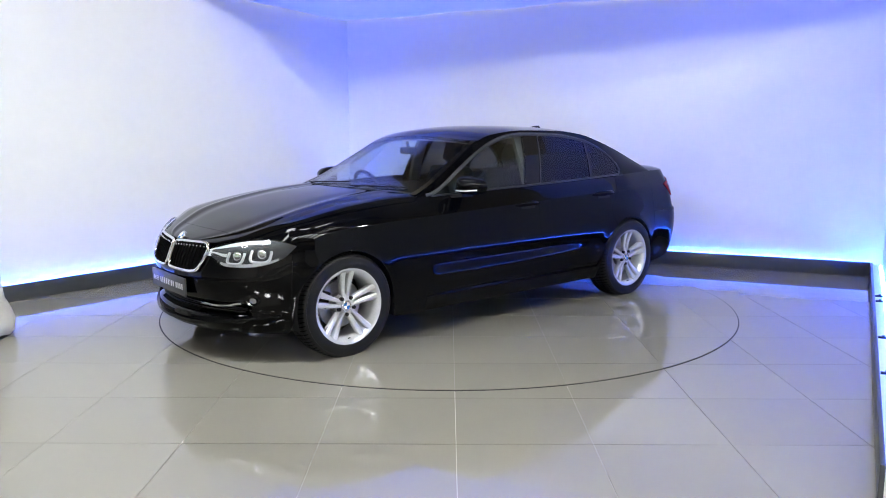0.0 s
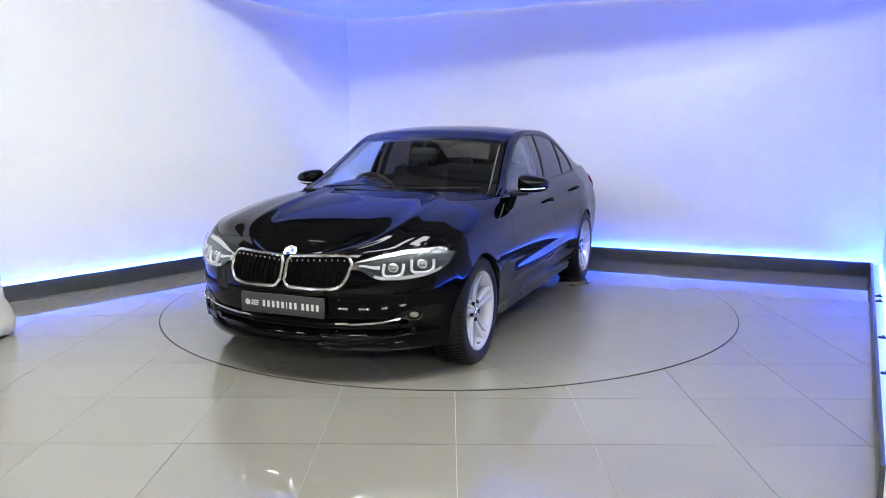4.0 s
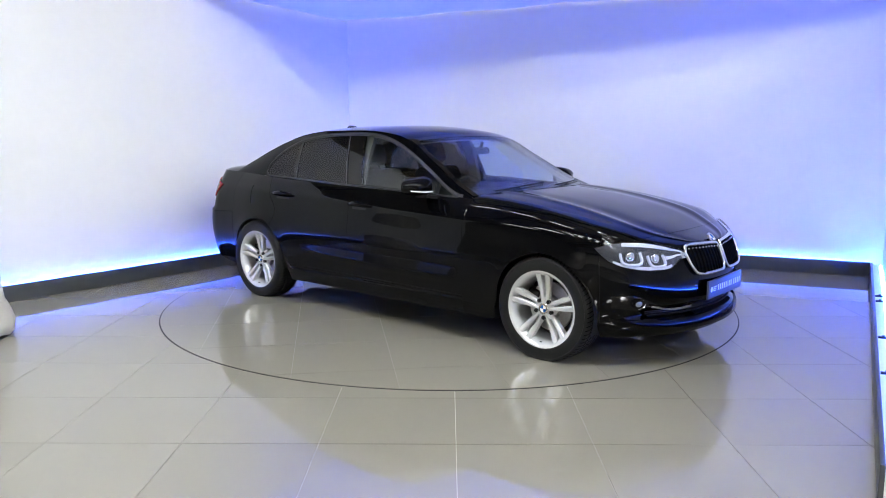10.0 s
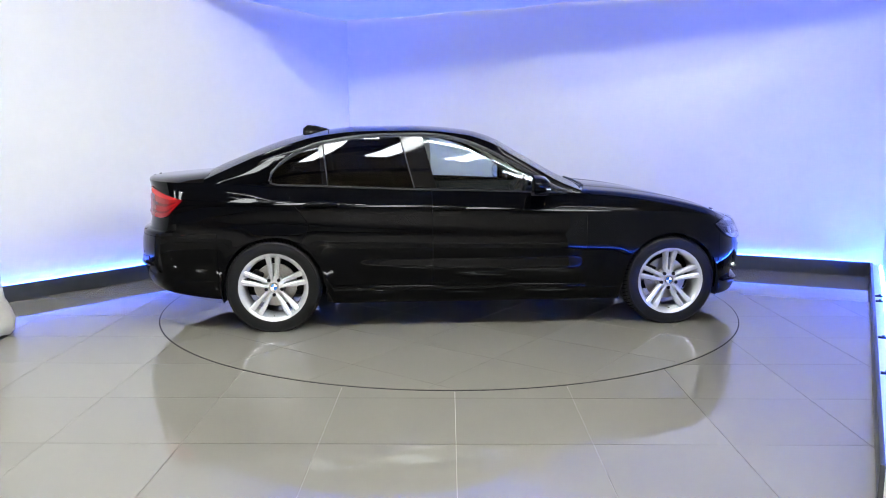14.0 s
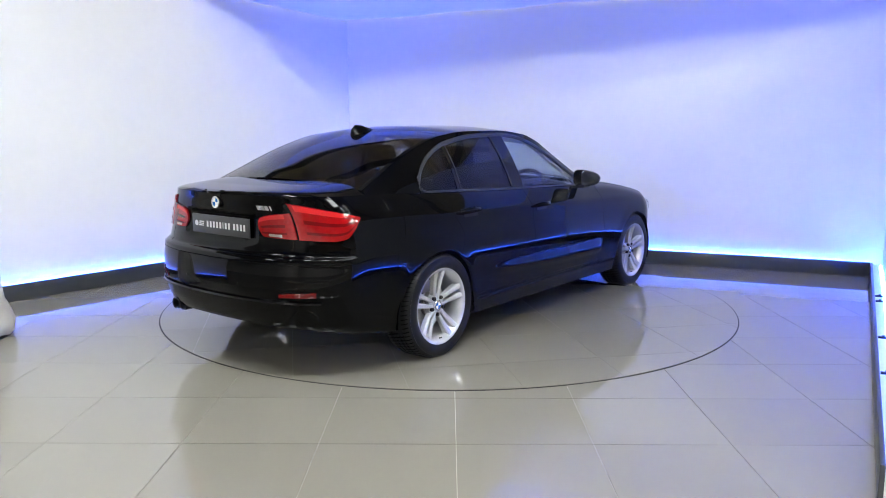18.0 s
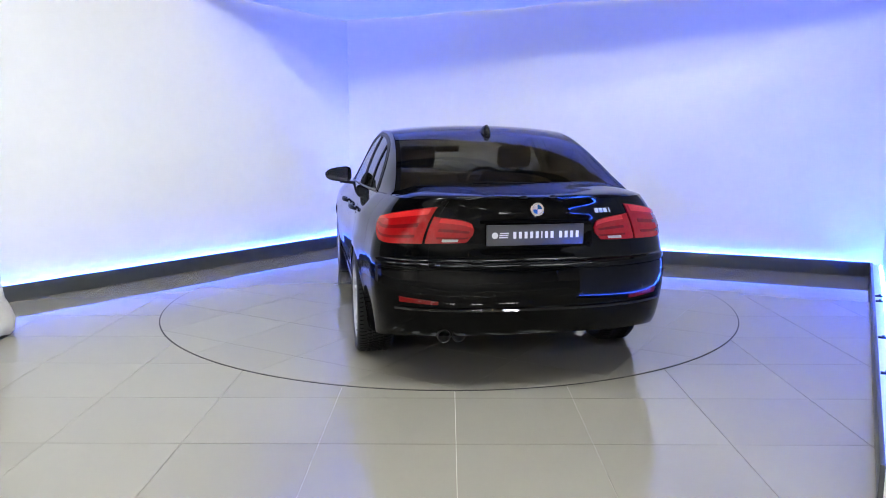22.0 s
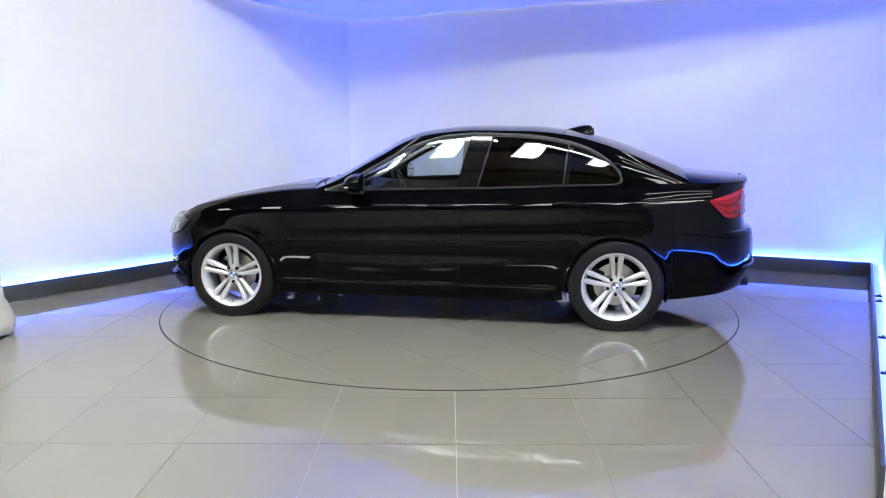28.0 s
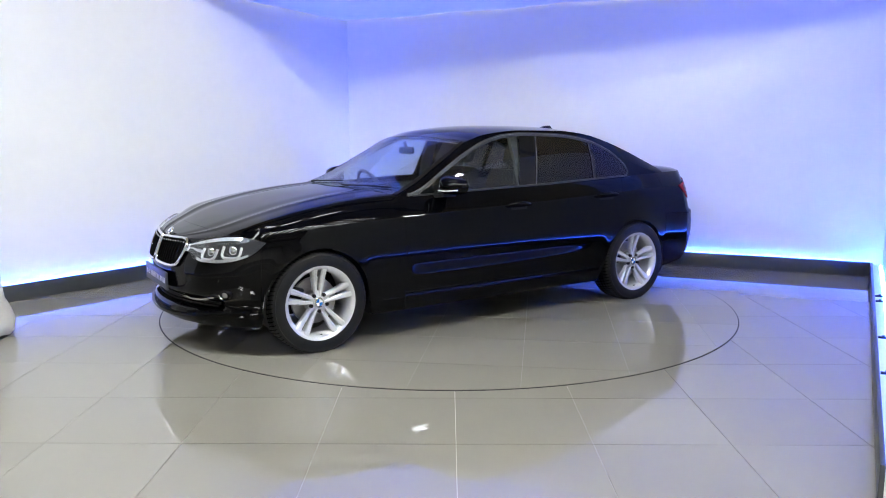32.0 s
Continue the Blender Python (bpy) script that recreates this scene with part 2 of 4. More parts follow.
def ribbon(points, wide, thick, side):
    """A flat bar along points, of width `wide` along `side` and some thickness."""
    s = Vector(side).normalized()
    pts = [Vector(p) for p in points]
    V, F = [], []
    for i, p in enumerate(pts):
        d = (pts[min(i + 1, len(pts) - 1)] - pts[max(i - 1, 0)]).normalized()
        n = d.cross(s).normalized()
        V += [tuple(p + s * wide / 2 + n * thick / 2), tuple(p - s * wide / 2 + n * thick / 2),
              tuple(p - s * wide / 2 - n * thick / 2), tuple(p + s * wide / 2 - n * thick / 2)]
    for i in range(len(pts) - 1):
        for k in range(4):
            F.append((i * 4 + k, i * 4 + (k + 1) % 4, i * 4 + 4 + (k + 1) % 4, i * 4 + 4 + k))
    e = (len(pts) - 1) * 4
    F += [(3, 2, 1, 0), (e, e + 1, e + 2, e + 3)]
    return V, F


def cubic(x, xs, ys):
    """A smooth curve through knots that never overshoots."""
    xs, ys = np.asarray(xs, float), np.asarray(ys, float)
    if xs[0] > xs[-1]:
        xs, ys = xs[::-1], ys[::-1]
    h, d = np.diff(xs), np.diff(ys) / np.diff(xs)
    m = np.zeros_like(ys)
    m[0], m[-1] = d[0], d[-1]
    for i in range(1, len(xs) - 1):
        if d[i - 1] * d[i] > 0:
            w1, w2 = 2 * h[i] + h[i - 1], h[i] + 2 * h[i - 1]
            m[i] = (w1 + w2) / (w1 / d[i - 1] + w2 / d[i])
    x = np.clip(np.asarray(x, float), xs[0], xs[-1])
    k = np.clip(np.searchsorted(xs, x) - 1, 0, len(h) - 1)
    t = (x - xs[k]) / h[k]
    return ((1 + 2 * t) * (1 - t) ** 2 * ys[k] + t * (1 - t) ** 2 * h[k] * m[k]
            + t * t * (3 - 2 * t) * ys[k + 1] + t * t * (t - 1) * h[k] * m[k + 1])


# ---- the room: a white booth corner in a larger dim hall ----
CORNER, LEFT, RIGHT = Vector((-1.174, 3.023, 0)), Vector((-3.564, -0.157, 0)), Vector((4.008, 1.000, 0))
LEFT_END = CORNER + (LEFT - CORNER).normalized() * 6.6
SIDE_DIR = Vector((-2.03, -3.82, 0)).normalized()
SIDE_END = RIGHT + SIDE_DIR * 5.05


def along(a, b, offset, width, z0, z1, bevel=0.0):
    """A long block from a to b: its face stands `offset` to the left of the line, and it is `width` thick beyond."""
    d = b - a
    m = Matrix.Translation((a.x, a.y, 0)) @ Matrix.Rotation(math.atan2(d.y, d.x), 4, "Z")
    return moved(box(0, d.length, offset, offset + width, z0, z1, bevel), m)


def setting(name, geo, mat, label, smooth=False):
    return tagged(build(name, geo[0], geo[1], mat, smooth), label, kind="structure")


D, DR = 0.045, 0.10  # the depth of the skirting in front of the walls, and of the side ledge
setting("wall_left", along(LEFT_END, CORNER + (CORNER - LEFT).normalized() * (D + 0.02), D, 0.14, 0, 2.78), WALL, "plain white painted booth wall lit by blue strip")
setting("wall_back", along(CORNER + (CORNER - RIGHT).normalized() * 0.2, RIGHT + (RIGHT - CORNER).normalized() * (DR + 0.03), D, 0.14, 0, 3.3), WALL, "plain white painted booth wall with soft shadow bands")
setting("wall_right", along(RIGHT - SIDE_DIR * 0.2, SIDE_END, DR, 0.14, 0, 2.75), WALL, "white booth side wall seen almost edge on")
for nm, a, b, deep, top in (("skirting_left", LEFT_END, CORNER, D, 0.1115), ("skirting_back", CORNER, RIGHT, D, 0.1115), ("skirting_right", RIGHT, SIDE_END, DR, 0.1115)):
    sk = tagged(new(nm), "charcoal skirting box with a glowing blue strip", kind="structure")
    part("skirting_face", along(a, b, 0.0, 0.02, 0, 0.138, 0.002), SKIRT, sk)
    part("ledge", along(a, b, 0.021, deep - 0.022, 0.0, top), LEDGE, sk, "pale ledge behind the skirting")
    part("light_strip", along(a, b, deep - 0.020, 0.016, top + 0.0005, top + 0.0065), LED, sk, "blue light strip")

# dim hall round the booth
setting("hall_floor", box(-10, 10, -17, 5.6, -0.2, -0.02), HALL_FLOOR, "dark polished hall floor")
setting("floor_bed", box(-5.6, 5.2, -7.0, 3.7, -0.019, -0.004), GROUT, "pale grout bed between the floor tiles")
setting("hall_wall_north", box(-10, 10, 5.6, 5.8, -0.2, 4.9), HALL, "plain off-white hall wall")
setting("hall_wall_south", box(-10, 10, -17.2, -17, -0.2, 4.9), HALL, "plain off-white hall wall")
setting("hall_wall_east", box(10, 10.2, -17.2, 5.8, -0.2, 4.9), HALL, "plain off-white hall wall")
setting("hall_wall_west", box(-10.2, -10, -17.2, 5.8, -0.2, 4.9), HALL, "plain off-white hall wall")
# added, unseen: hides the wash panels and gives car sides a plain reflection
setting("added_baffle", box(-10, 10, -9.1, -9.0, 3.0, 4.9), HALL, "plain off-white baffle added out of view to hide the wash panels")
setting("ceiling", box(-10.2, 10.2, -17.2, 5.8, 4.9, 5.05), ROOF_STEEL, "brown sheet hall ceiling")
for k in range(5):
    y = 4.2 - 2.6 * k
    geo = join(box(-10, 10, y - 0.07, y + 0.07, 4.86, 4.9), box(-10, 10, y - 0.012, y + 0.012, 4.66, 4.86), box(-10, 10, y - 0.07, y + 0.07, 4.62, 4.66))
    tagged(build("roof_beam", *geo, BEAM, False), "painted steel roof beam under the hall ceiling", "beam", "roof beams")


def ceiling_light(w, d, lit):
    """A hanging light panel, w by d, with its diffuser underneath."""
    t = thing("ceiling_light", "white rectangular ceiling light panel, lit", "ceiling light", "hall lights")
    w, d = w / 2, d / 2
    fr = join(box(-w, w, -d, -d + 0.02, 0, 0.05), box(-w, w, d - 0.02, d, 0, 0.05), box(-w, -w + 0.02, -d + 0.02, d - 0.02, 0, 0.05),
              box(w - 0.02, w, -d + 0.02, d - 0.02, 0, 0.05), box(-w, w, -d, d, 0.05, 0.07))
    part("frame", fr, LAMP_FRAME, t, smooth=False)
    if d > 0.25:
        part("divider", box(-w + 0.02, w - 0.02, -0.02, 0.02, 0.004, 0.012), LAMP_FRAME, t, smooth=False)
    part("diffuser", box(-w + 0.022, w - 0.022, -d + 0.022, d - 0.022, 0.012, 0.03), lit, t, "glowing white diffuser", smooth=False)
    for sx in (-w + 0.12, w - 0.12):
        part("hanger", tube([(sx, 0, 0.07), (sx, 0, 0.4)], 0.006, 6), STEEL, t)
    return t


LAMP_Z = 4.5
edge_y = lambda x: 1.36 - 0.187 * (x + 2.44)  # the low ceiling sheet's front edge
for wide, deep, turn, lit, spots in (
        (1.24, 0.24, -10.6, LAMP_KEY, [(x, edge_y(x) - 2.67) for x in (5.0, 6.4, 7.8, 9.2)]),
        (1.25, 0.42, 68.0, LAMP_ROW, [(x, edge_y(x) - 4.45) for x in (-4.8, -3.6, -2.4, -1.2, 0.0, 1.2, 2.4, 3.6)]),
        (1.24, 0.12, -10.6, LAMP_TUBE, [(x, edge_y(x) - 3.85) for x in (-0.9, 0.7, 2.3, 3.9)]),
        (0.60, 0.30, -10.6, LAMP_FAR, [(x, edge_y(x) - 1.0) for x in (-1.8, -0.95, -0.1)]),
        (1.24, 0.07, -10.6, LAMP_STRIP, [(x, y) for x in (-1.9, 2.5) for y in (-2.2, -2.5, -2.8)]),
        # added wash row behind the baffle, only to light the south wall
        (1.24, 0.62, 0.0, ADDED_WASH, [(x, -13.0) for x in (-7.6, -4.6, -1.6, 1.4, 4.4)])):
    first = ceiling_light(wide, deep, lit)
    first.matrix_basis = pose(*spots[0], LAMP_Z, 0, 0, turn)
    for x, y in spots[1:]:
        copy_thing(first, pose(x, y, LAMP_Z, 0, 0, turn))

# white sheet stretched over the back of the booth
SHEET_FL, SHEET_FR = Vector((-2.44, 1.36, 0)), Vector((3.66, 0.22, 0))
nu, nv = 120, 60
P = np.zeros((nv, nu, 3))
for i in range(nv):
    for j in range(nu):
        u, v = j / (nu - 1), i / (nv - 1)
        q = CORNER.lerp(RIGHT, u).lerp(SHEET_FL.lerp(SHEET_FR, u), v)
        z = 2.63 + 0.07 * v + 0.05 * min(1, u * 2.2) - 0.035 * math.sin(math.pi * v) * math.sin(math.pi * u)
        z += 0.02 * noise.noise((q.x * 1.5, q.y * 4.0, 0.3)) + 0.012 * abs(noise.noise((q.x * 2.5 + q.y * 2.0, q.y * 9.0, 1.7)))
        P[i, j] = (q.x, q.y, z)
tagged(build("ceiling_sheet", *slab(P, 0.004, (0, 2, 9)), CLOTH), "white creased sheet stretched as a low ceiling", "ceiling sheet")

# ---- the car's form: x forwards, y to its left, z up, wheels at x = +-1.405 ----
AXLE = 1.405
ARCH = 0.346
Z_FRONT = ([0.15, 0.19, 0.235, 0.28, 0.33, 0.40, 0.50, 0.58, 0.66, 0.72, 0.78, 0.85],
           [2.08, 2.15, 2.172, 2.166, 2.150, 2.170, 2.176, 2.160, 2.128, 2.092, 2.03, 1.94])
Z_REAR = ([0.20, 0.27, 0.33, 0.42, 0.52, 0.60, 0.66, 0.69, 0.705, 0.74, 0.80, 0.90, 0.98, 1.03, 1.07],
          [-2.24, -2.355, -2.398, -2.422, -2.434, -2.430, -2.420, -2.405, -2.364, -2.354, -2.347, -2.350, -2.362, -2.380, -2.395])
X_WIDE = ([-2.46, -1.9, -1.35, -0.6, 0.3, 1.1, 1.6, 2.2], [0.835, 0.866, 0.9055, 0.896, 0.893, 0.897, 0.893, 0.87])
X_EDGE = ([-2.46, -2.2, -1.8, -1.4, -0.9, 0.0, 0.6, 0.9, 1.2, 1.5, 1.75, 1.9, 2.2],
          [0.650, 0.692, 0.726, 0.752, 0.762, 0.765, 0.763, 0.765, 0.785, 0.80, 0.805, 0.81, 0.84])
X_TOP = ([-2.46, -2.2, -1.8, -1.4, -1.06, -0.5, 0.0, 0.62, 0.9, 1.2, 1.5, 1.7, 1.86, 2.0, 2.13, 2.2],
         [1.030, 1.024, 1.018, 1.005, 0.992, 0.970, 0.958, 0.942, 0.936, 0.905, 0.856, 0.812, 0.772, 0.738, 0.712, 0.708])
LF, NF, LR, NR = 0.60, 2.05, 0.40, 2.55
XF0, XR0 = 2.181, -2.452
WHEEL_Z = 0.312
DOOR_BEND = ([0.60, 0.73, 0.86, 1.0], [0.0, 0.42, -0.15, -0.9])  # how the rear door's shut line leans


def low_edge(x):
    z = np.interp(x, [-2.46, -2.2, -1.8, -1.0, 1.0, 1.75, 2.0, 2.2], [0.31, 0.27, 0.225, 0.185, 0.185, 0.19, 0.19, 0.185])
    for xa in (AXLE, -AXLE):
        d = ARCH ** 2 - (x - xa) ** 2
        if d > 0:
            z = max(z, WHEEL_Z + math.sqrt(d))
    return float(z)


def ease(f):
    f = max(0.0, min(1.0, f))
    return f * f * (3 - 2 * f)


def half_width(x, z, zt):
    """The side's half width at a place along the car and a height."""
    w0 = cubic(x, *X_WIDE)
    yb = cubic(x, *X_EDGE)
    zm = 0.60
    if z >= zm:
        q = (z - zm) / max(zt - zm, 0.05)
        y = w0 - (w0 - yb) * min(q, 1.05) ** float(np.interp(x, [-2.3, -1.5, 0.7, 1.3], [2.6, 3.0, 2.9, 2.9]))
    else:
        y = w0 - 0.045 * ((zm - z) / 0.4) ** 1.6
    mid = max(0.0, 1 - (abs(x + 0.15) / 2.0) ** 4)
    crease = np.interp(x, [-2.3, 1.3], [0.905, 0.80])
    y -= 0.013 * mid * math.exp(-((z - crease + 0.12) / 0.075) ** 2)
    y += 0.008 * mid * math.exp(-((z - crease) / 0.038) ** 2)
    # the door's foot swells out below a sloping line, then turns under
    brow, foot = 0.500, 0.412 + 0.035 * ease((0.3 - x) / 1.2)
    swell = 0.17 * (brow - foot) * ease((x + 1.0) / 0.5) * ease((0.79 - x) / 0.10)
    y += swell * (ease((brow + 0.008 - z) / (brow - foot + 0.008)) if z > foot else ease(1 - (foot - z) / 0.05))
    for xa in (AXLE, -AXLE):  # the lip round each wheel arch
        r = math.hypot(x - xa, z - WHEEL_Z)
        y += 0.005 * math.exp(-((r - ARCH) / 0.05) ** 2)
    y += 0.007 * mid * math.exp(-((z - 0.272) / 0.016) ** 2)  # the sill's edge
    return y


def cap(x0):
    """How far the plan has closed in towards the front or the rear."""
    if x0 > XF0 - LF:
        t = max(0.0, min(1.0, (XF0 - x0) / LF))
        return (1 - (1 - t) ** NF) ** (1 / NF)
    if x0 < XR0 + LR:
        t = max(0.0, min(1.0, (x0 - XR0) / LR))
        return (1 - (1 - t) ** NR) ** (1 / NR)
    return 1.0


def skin(x0, z, extra=0.0):
    """The left body side at a nominal place along the car (2.181 nose, -2.452 tail) and a height."""
    x = x0
    if x0 > 1.66:
        x += (cubic(z, *Z_FRONT) - XF0) * ease((x0 - 1.66) / 0.46)
    elif x0 < -1.83:
        x += (cubic(z, *Z_REAR) - XR0) * ease((-1.83 - x0) / 0.52)
    elif -1.75 < x0 < -0.75:
        x += 0.14 * math.exp(-((x0 + 1.25) / 0.22) ** 2) * float(cubic(z, *DOOR_BEND))
    zt = float(cubic(x0, *X_TOP))
    y = half_width(x0, z, zt) * cap(x0)
    if x0 < -1.95:  # the bumper's corners sweep forward
        x += 0.03 * ease((0.72 - z) / 0.08) * min(1, (-1.95 - x0) / 0.38) * (y / 0.86) ** 2
    if x0 > 1.9 and abs(y) < 0.66:   # lower air intake
        x -= 0.045 * min(1, max(0, (0.66 - abs(y)) / 0.03)) * min(1, max(0, 1.6 - abs(z - 0.325) / 0.028))
    if x0 < -2.2 and abs(y) < 0.33:  # recess for the plate
        x += 0.012 * ease((0.34 - abs(y)) / 0.06) * ease(2.2 - abs(z - 0.835) / 0.05)
    if extra:
        e = 1e-3
        a = Vector(skin(min(x0 + e, XF0), z)) - Vector(skin(max(x0 - e, XR0), z))
        b = Vector(skin(x0, z + e)) - Vector(skin(x0, z - e))
        n = b.cross(a).normalized()
        if n.y < 0 and abs(n.y) > 0.2:
            n = -n
        if x0 > 2.0 and n.x < 0 or x0 < -2.3 and n.x > 0:
            n = -n
        return (x + n.x * extra, y + n.y * extra, z + n.z * extra)
    return (x, y, z)


def front_at(y):
    """The nominal place along the nose at which the half width is y."""
    q = min(0.999, abs(y) / 0.875) ** NF
    return XF0 - LF * (1 - (1 - q) ** (1 / NF))


def rear_at(y):
    q = min(0.999, abs(y) / 0.84) ** NR
    return XR0 + LR * (1 - (1 - q) ** (1 / NR))


def span(a, b, n):
    return [a + (b - a) * k / (n - 1) for k in range(n)]


def bare_outward(x0, z):
    """The normal of the left body side, as its form gives it."""
    e = 3e-3
    a = Vector(skin(min(x0 + e, XF0), z)) - Vector(skin(max(x0 - e, XR0), z))
    b = Vector(skin(x0, z + e)) - Vector(skin(x0, z - e))
    n = b.cross(a).normalized()
    if n.y < -0.2 or (x0 > 2.0 and n.x < 0) or (x0 < -2.3 and n.x > 0):
        n = -n
    return tuple(n)


def shoulder_normal(x0):
    """Half way between the wing's top and the bonnet's edge, where the one rolls over into the other."""
    n = bare_outward(x0, float(cubic(x0, *X_TOP)) - 0.004)
    return (Vector(n) + Vector((0.05, 0.12, 0.99))).normalized()


def outward(x0, z):
    """The normal of the left body side, softened where the wing rolls over to the bonnet."""
    n = bare_outward(x0, z)
    f = ease(1 - (float(cubic(x0, *X_TOP)) - z) / 0.06) * ease((x0 - 0.74) / 0.10) * ease((1.95 - x0) / 0.1)
    return tuple(Vector(n).lerp(shoulder_normal(x0), f).normalized()) if f > 0 else n


def flank(P, N, s):
    """Points and normals of a body side, for the left (s = 1) or the right."""
    k = np.array((1, s, 1))
    return {"P": P * k, "shade": N * k}


def columns(a, b, n):
    """Places along the car from a forwards to b, closer together at wheel arches and at the ends."""
    xs = {a, b}
    for k in range(n + 1):
        xs.add(a + (b - a) * k / n)
    for xa in (AXLE, -AXLE):
        for k in range(33):
            xs.add(xa - ARCH * math.cos(math.pi * k / 32))
    for k in range(25):
        f = math.sin(math.pi / 2 * k / 24)
        t = 1 - (1 - f ** NF) ** (1 / NF)
        xs.add(XF0 - LF * t)
        t = 1 - (1 - f ** NR) ** (1 / NR)
        xs.add(XR0 + LR * t)
    out = []
    for x in sorted(x for x in xs if a - 1e-9 <= x <= b + 1e-9):
        if not out or x - out[-1] > 0.0025 or x == b:
            out.append(x)
    return out


def side_patch(a, b, v0, v1, rows, n=30):
    """Body side between two places and two fractions of the height from low edge to top edge."""
    xs = columns(a, b, n)
    P = np.zeros((rows, len(xs), 3))
    for j, x0 in enumerate(xs):
        lo, hi = low_edge(x0), float(cubic(x0, *X_TOP))
        for i in range(rows):
            v = v0 + (v1 - v0) * i / (rows - 1)
            P[i, j] = skin(x0, lo + (hi - lo) * v)
    return P


SHOULDER = 0.685  # a level just over the wheel arches, from which the rows of the side run evenly


def flank_patch(a, b, low, rows_low, rows_high, n=30):
    """Body side between two places, from low(x) over the level of the arches up to the top edge: points and normals."""
    xs = columns(a, b, n)
    P = np.zeros((rows_low + rows_high, len(xs), 3))
    N = np.zeros_like(P)
    for j, x0 in enumerate(xs):
        lo, hi = low(x0), float(cubic(x0, *X_TOP))
        zs = span(lo, SHOULDER, rows_low + 1)[:-1] + span(SHOULDER, hi, rows_high)
        for i, z in enumerate(zs):
            P[i, j], N[i, j] = skin(x0, z), outward(x0, z)
    return P, N


# greenhouse: the line of the roof's side from the foot of the windscreen to the boot
RAIL_X = [0.78, 0.61, 0.42, 0.26, 0.13, -0.05, -0.4, -0.8, -1.08, -1.3, -1.52, -1.72, -1.90]
RAIL_Z = [0.948, 1.018, 1.125, 1.215, 1.290, 1.348, 1.378, 1.373, 1.341, 1.282, 1.201, 1.113, 1.032]
RAIL_Y = [0.755, 0.721, 0.680, 0.648, 0.624, 0.608, 0.600, 0.600, 0.606, 0.620, 0.642, 0.668, 0.698]
CROWN = [0.018, 0.022, 0.026, 0.030, 0.034, 0.037, 0.038, 0.038, 0.037, 0.036, 0.036, 0.042, 0.050]
BOW = [0.120, 0.110, 0.100, 0.092, 0.080, 0.05, 0.0, 0.0, -0.03, -0.06, -0.07, -0.07, -0.05]


def top_point(x, u):
    """Windscreen, roof and rear window: x along the rail, u from -1 on the right to 1 on the left."""
    y, z = cubic(x, RAIL_X, RAIL_Y), cubic(x, RAIL_X, RAIL_Z)
    c = 1 - abs(u) ** 2.2
    return (x + cubic(x, RAIL_X, BOW) * c, y * u, z + cubic(x, RAIL_X, CROWN) * c)


def top_patch(a, b, n, across, inset=0.0):
    P = np.zeros((n, across, 3))
    for i in range(n):
        x = a + (b - a) * i / (n - 1)
        for j in range(across):
            P[i, j] = top_point(x, (-1 + 2 * j / (across - 1)) * (1 - inset))
    return P


def side_top(x, v):
    """The upper side from the belt line (v = 0) to the roof's side (v = 1)."""
    zt = float(cubic(x, *X_TOP))
    yb = half_width(x, zt, zt)
    yr, zr = cubic(x, RAIL_X, RAIL_Y), cubic(x, RAIL_X, RAIL_Z)
    return (x, yb + (yr - yb) * v + 0.018 * math.sin(math.pi * v) * min(1, (zr - zt) / 0.3), zt + (zr - zt) * v)


WIN_X = [0.67, 0.60, 0.349, 0.153, -0.042, -0.22, -0.39, -0.70, -1.057, -1.25, -1.36, -1.42]
WIN_Z = [0.940, 0.965, 1.102, 1.208, 1.290, 1.330, 1.342, 1.335, 1.288, 1.215, 1.140, 1.075]


def win_v(x, lift=0.0):
    zt, zr = float(cubic(x, *X_TOP)), float(cubic(x, RAIL_X, RAIL_Z))
    return max(0.02, min(0.97, (float(cubic(x, WIN_X, WIN_Z)) + lift - zt) / max(zr - zt, 0.01)))


def upper_patch(a, b, lo, hi, rows, n, lean_a=0.0, lean_b=0.0):
    """A part of the window side; its ends lean by lean_a and lean_b along the car on their way up."""
    P = np.zeros((rows, n, 3))
    for i in range(rows):
        f = i / (rows - 1)
        xa, xb = a + lean_a * f, b + lean_b * f
        for j in range(n):
            x = xa + (xb - xa) * j / (n - 1)
            v0, v1 = lo(x), hi(x)
            P[i, j] = side_top(x, v0 + (v1 - v0) * f)
    return P


def lid(xs_edge, xs_mid, rows, power=2.0, ridge=0.0):
    """A bonnet or boot lid: from the body's left top edge over the middle to the right one."""
    n = len(xs_edge)
    P = np.zeros((rows, n, 3))
    for j, (xe, (xm, zm)) in enumerate(zip(xs_edge, xs_mid)):
        b = np.array(skin(xe, float(cubic(xe, *X_TOP))))
        for i in range(rows):
            w = 1 - 2 * i / (rows - 1)
            a = abs(w)
            k = a ** power
            x = xm + (b[0] - xm) * a ** 1.7
            z = zm + (b[2] - zm) * k
            y = b[1] * w
            if ridge:
                z += ridge * math.exp(-((a - 0.62) / 0.05) ** 2) * min(1, b[1] / 0.5)
                z -= ridge * 0.7 * math.exp(-((a - 0.5) / 0.09) ** 2) * min(1, b[1] / 0.5)
            P[i, j] = (x, y, z)
    return P


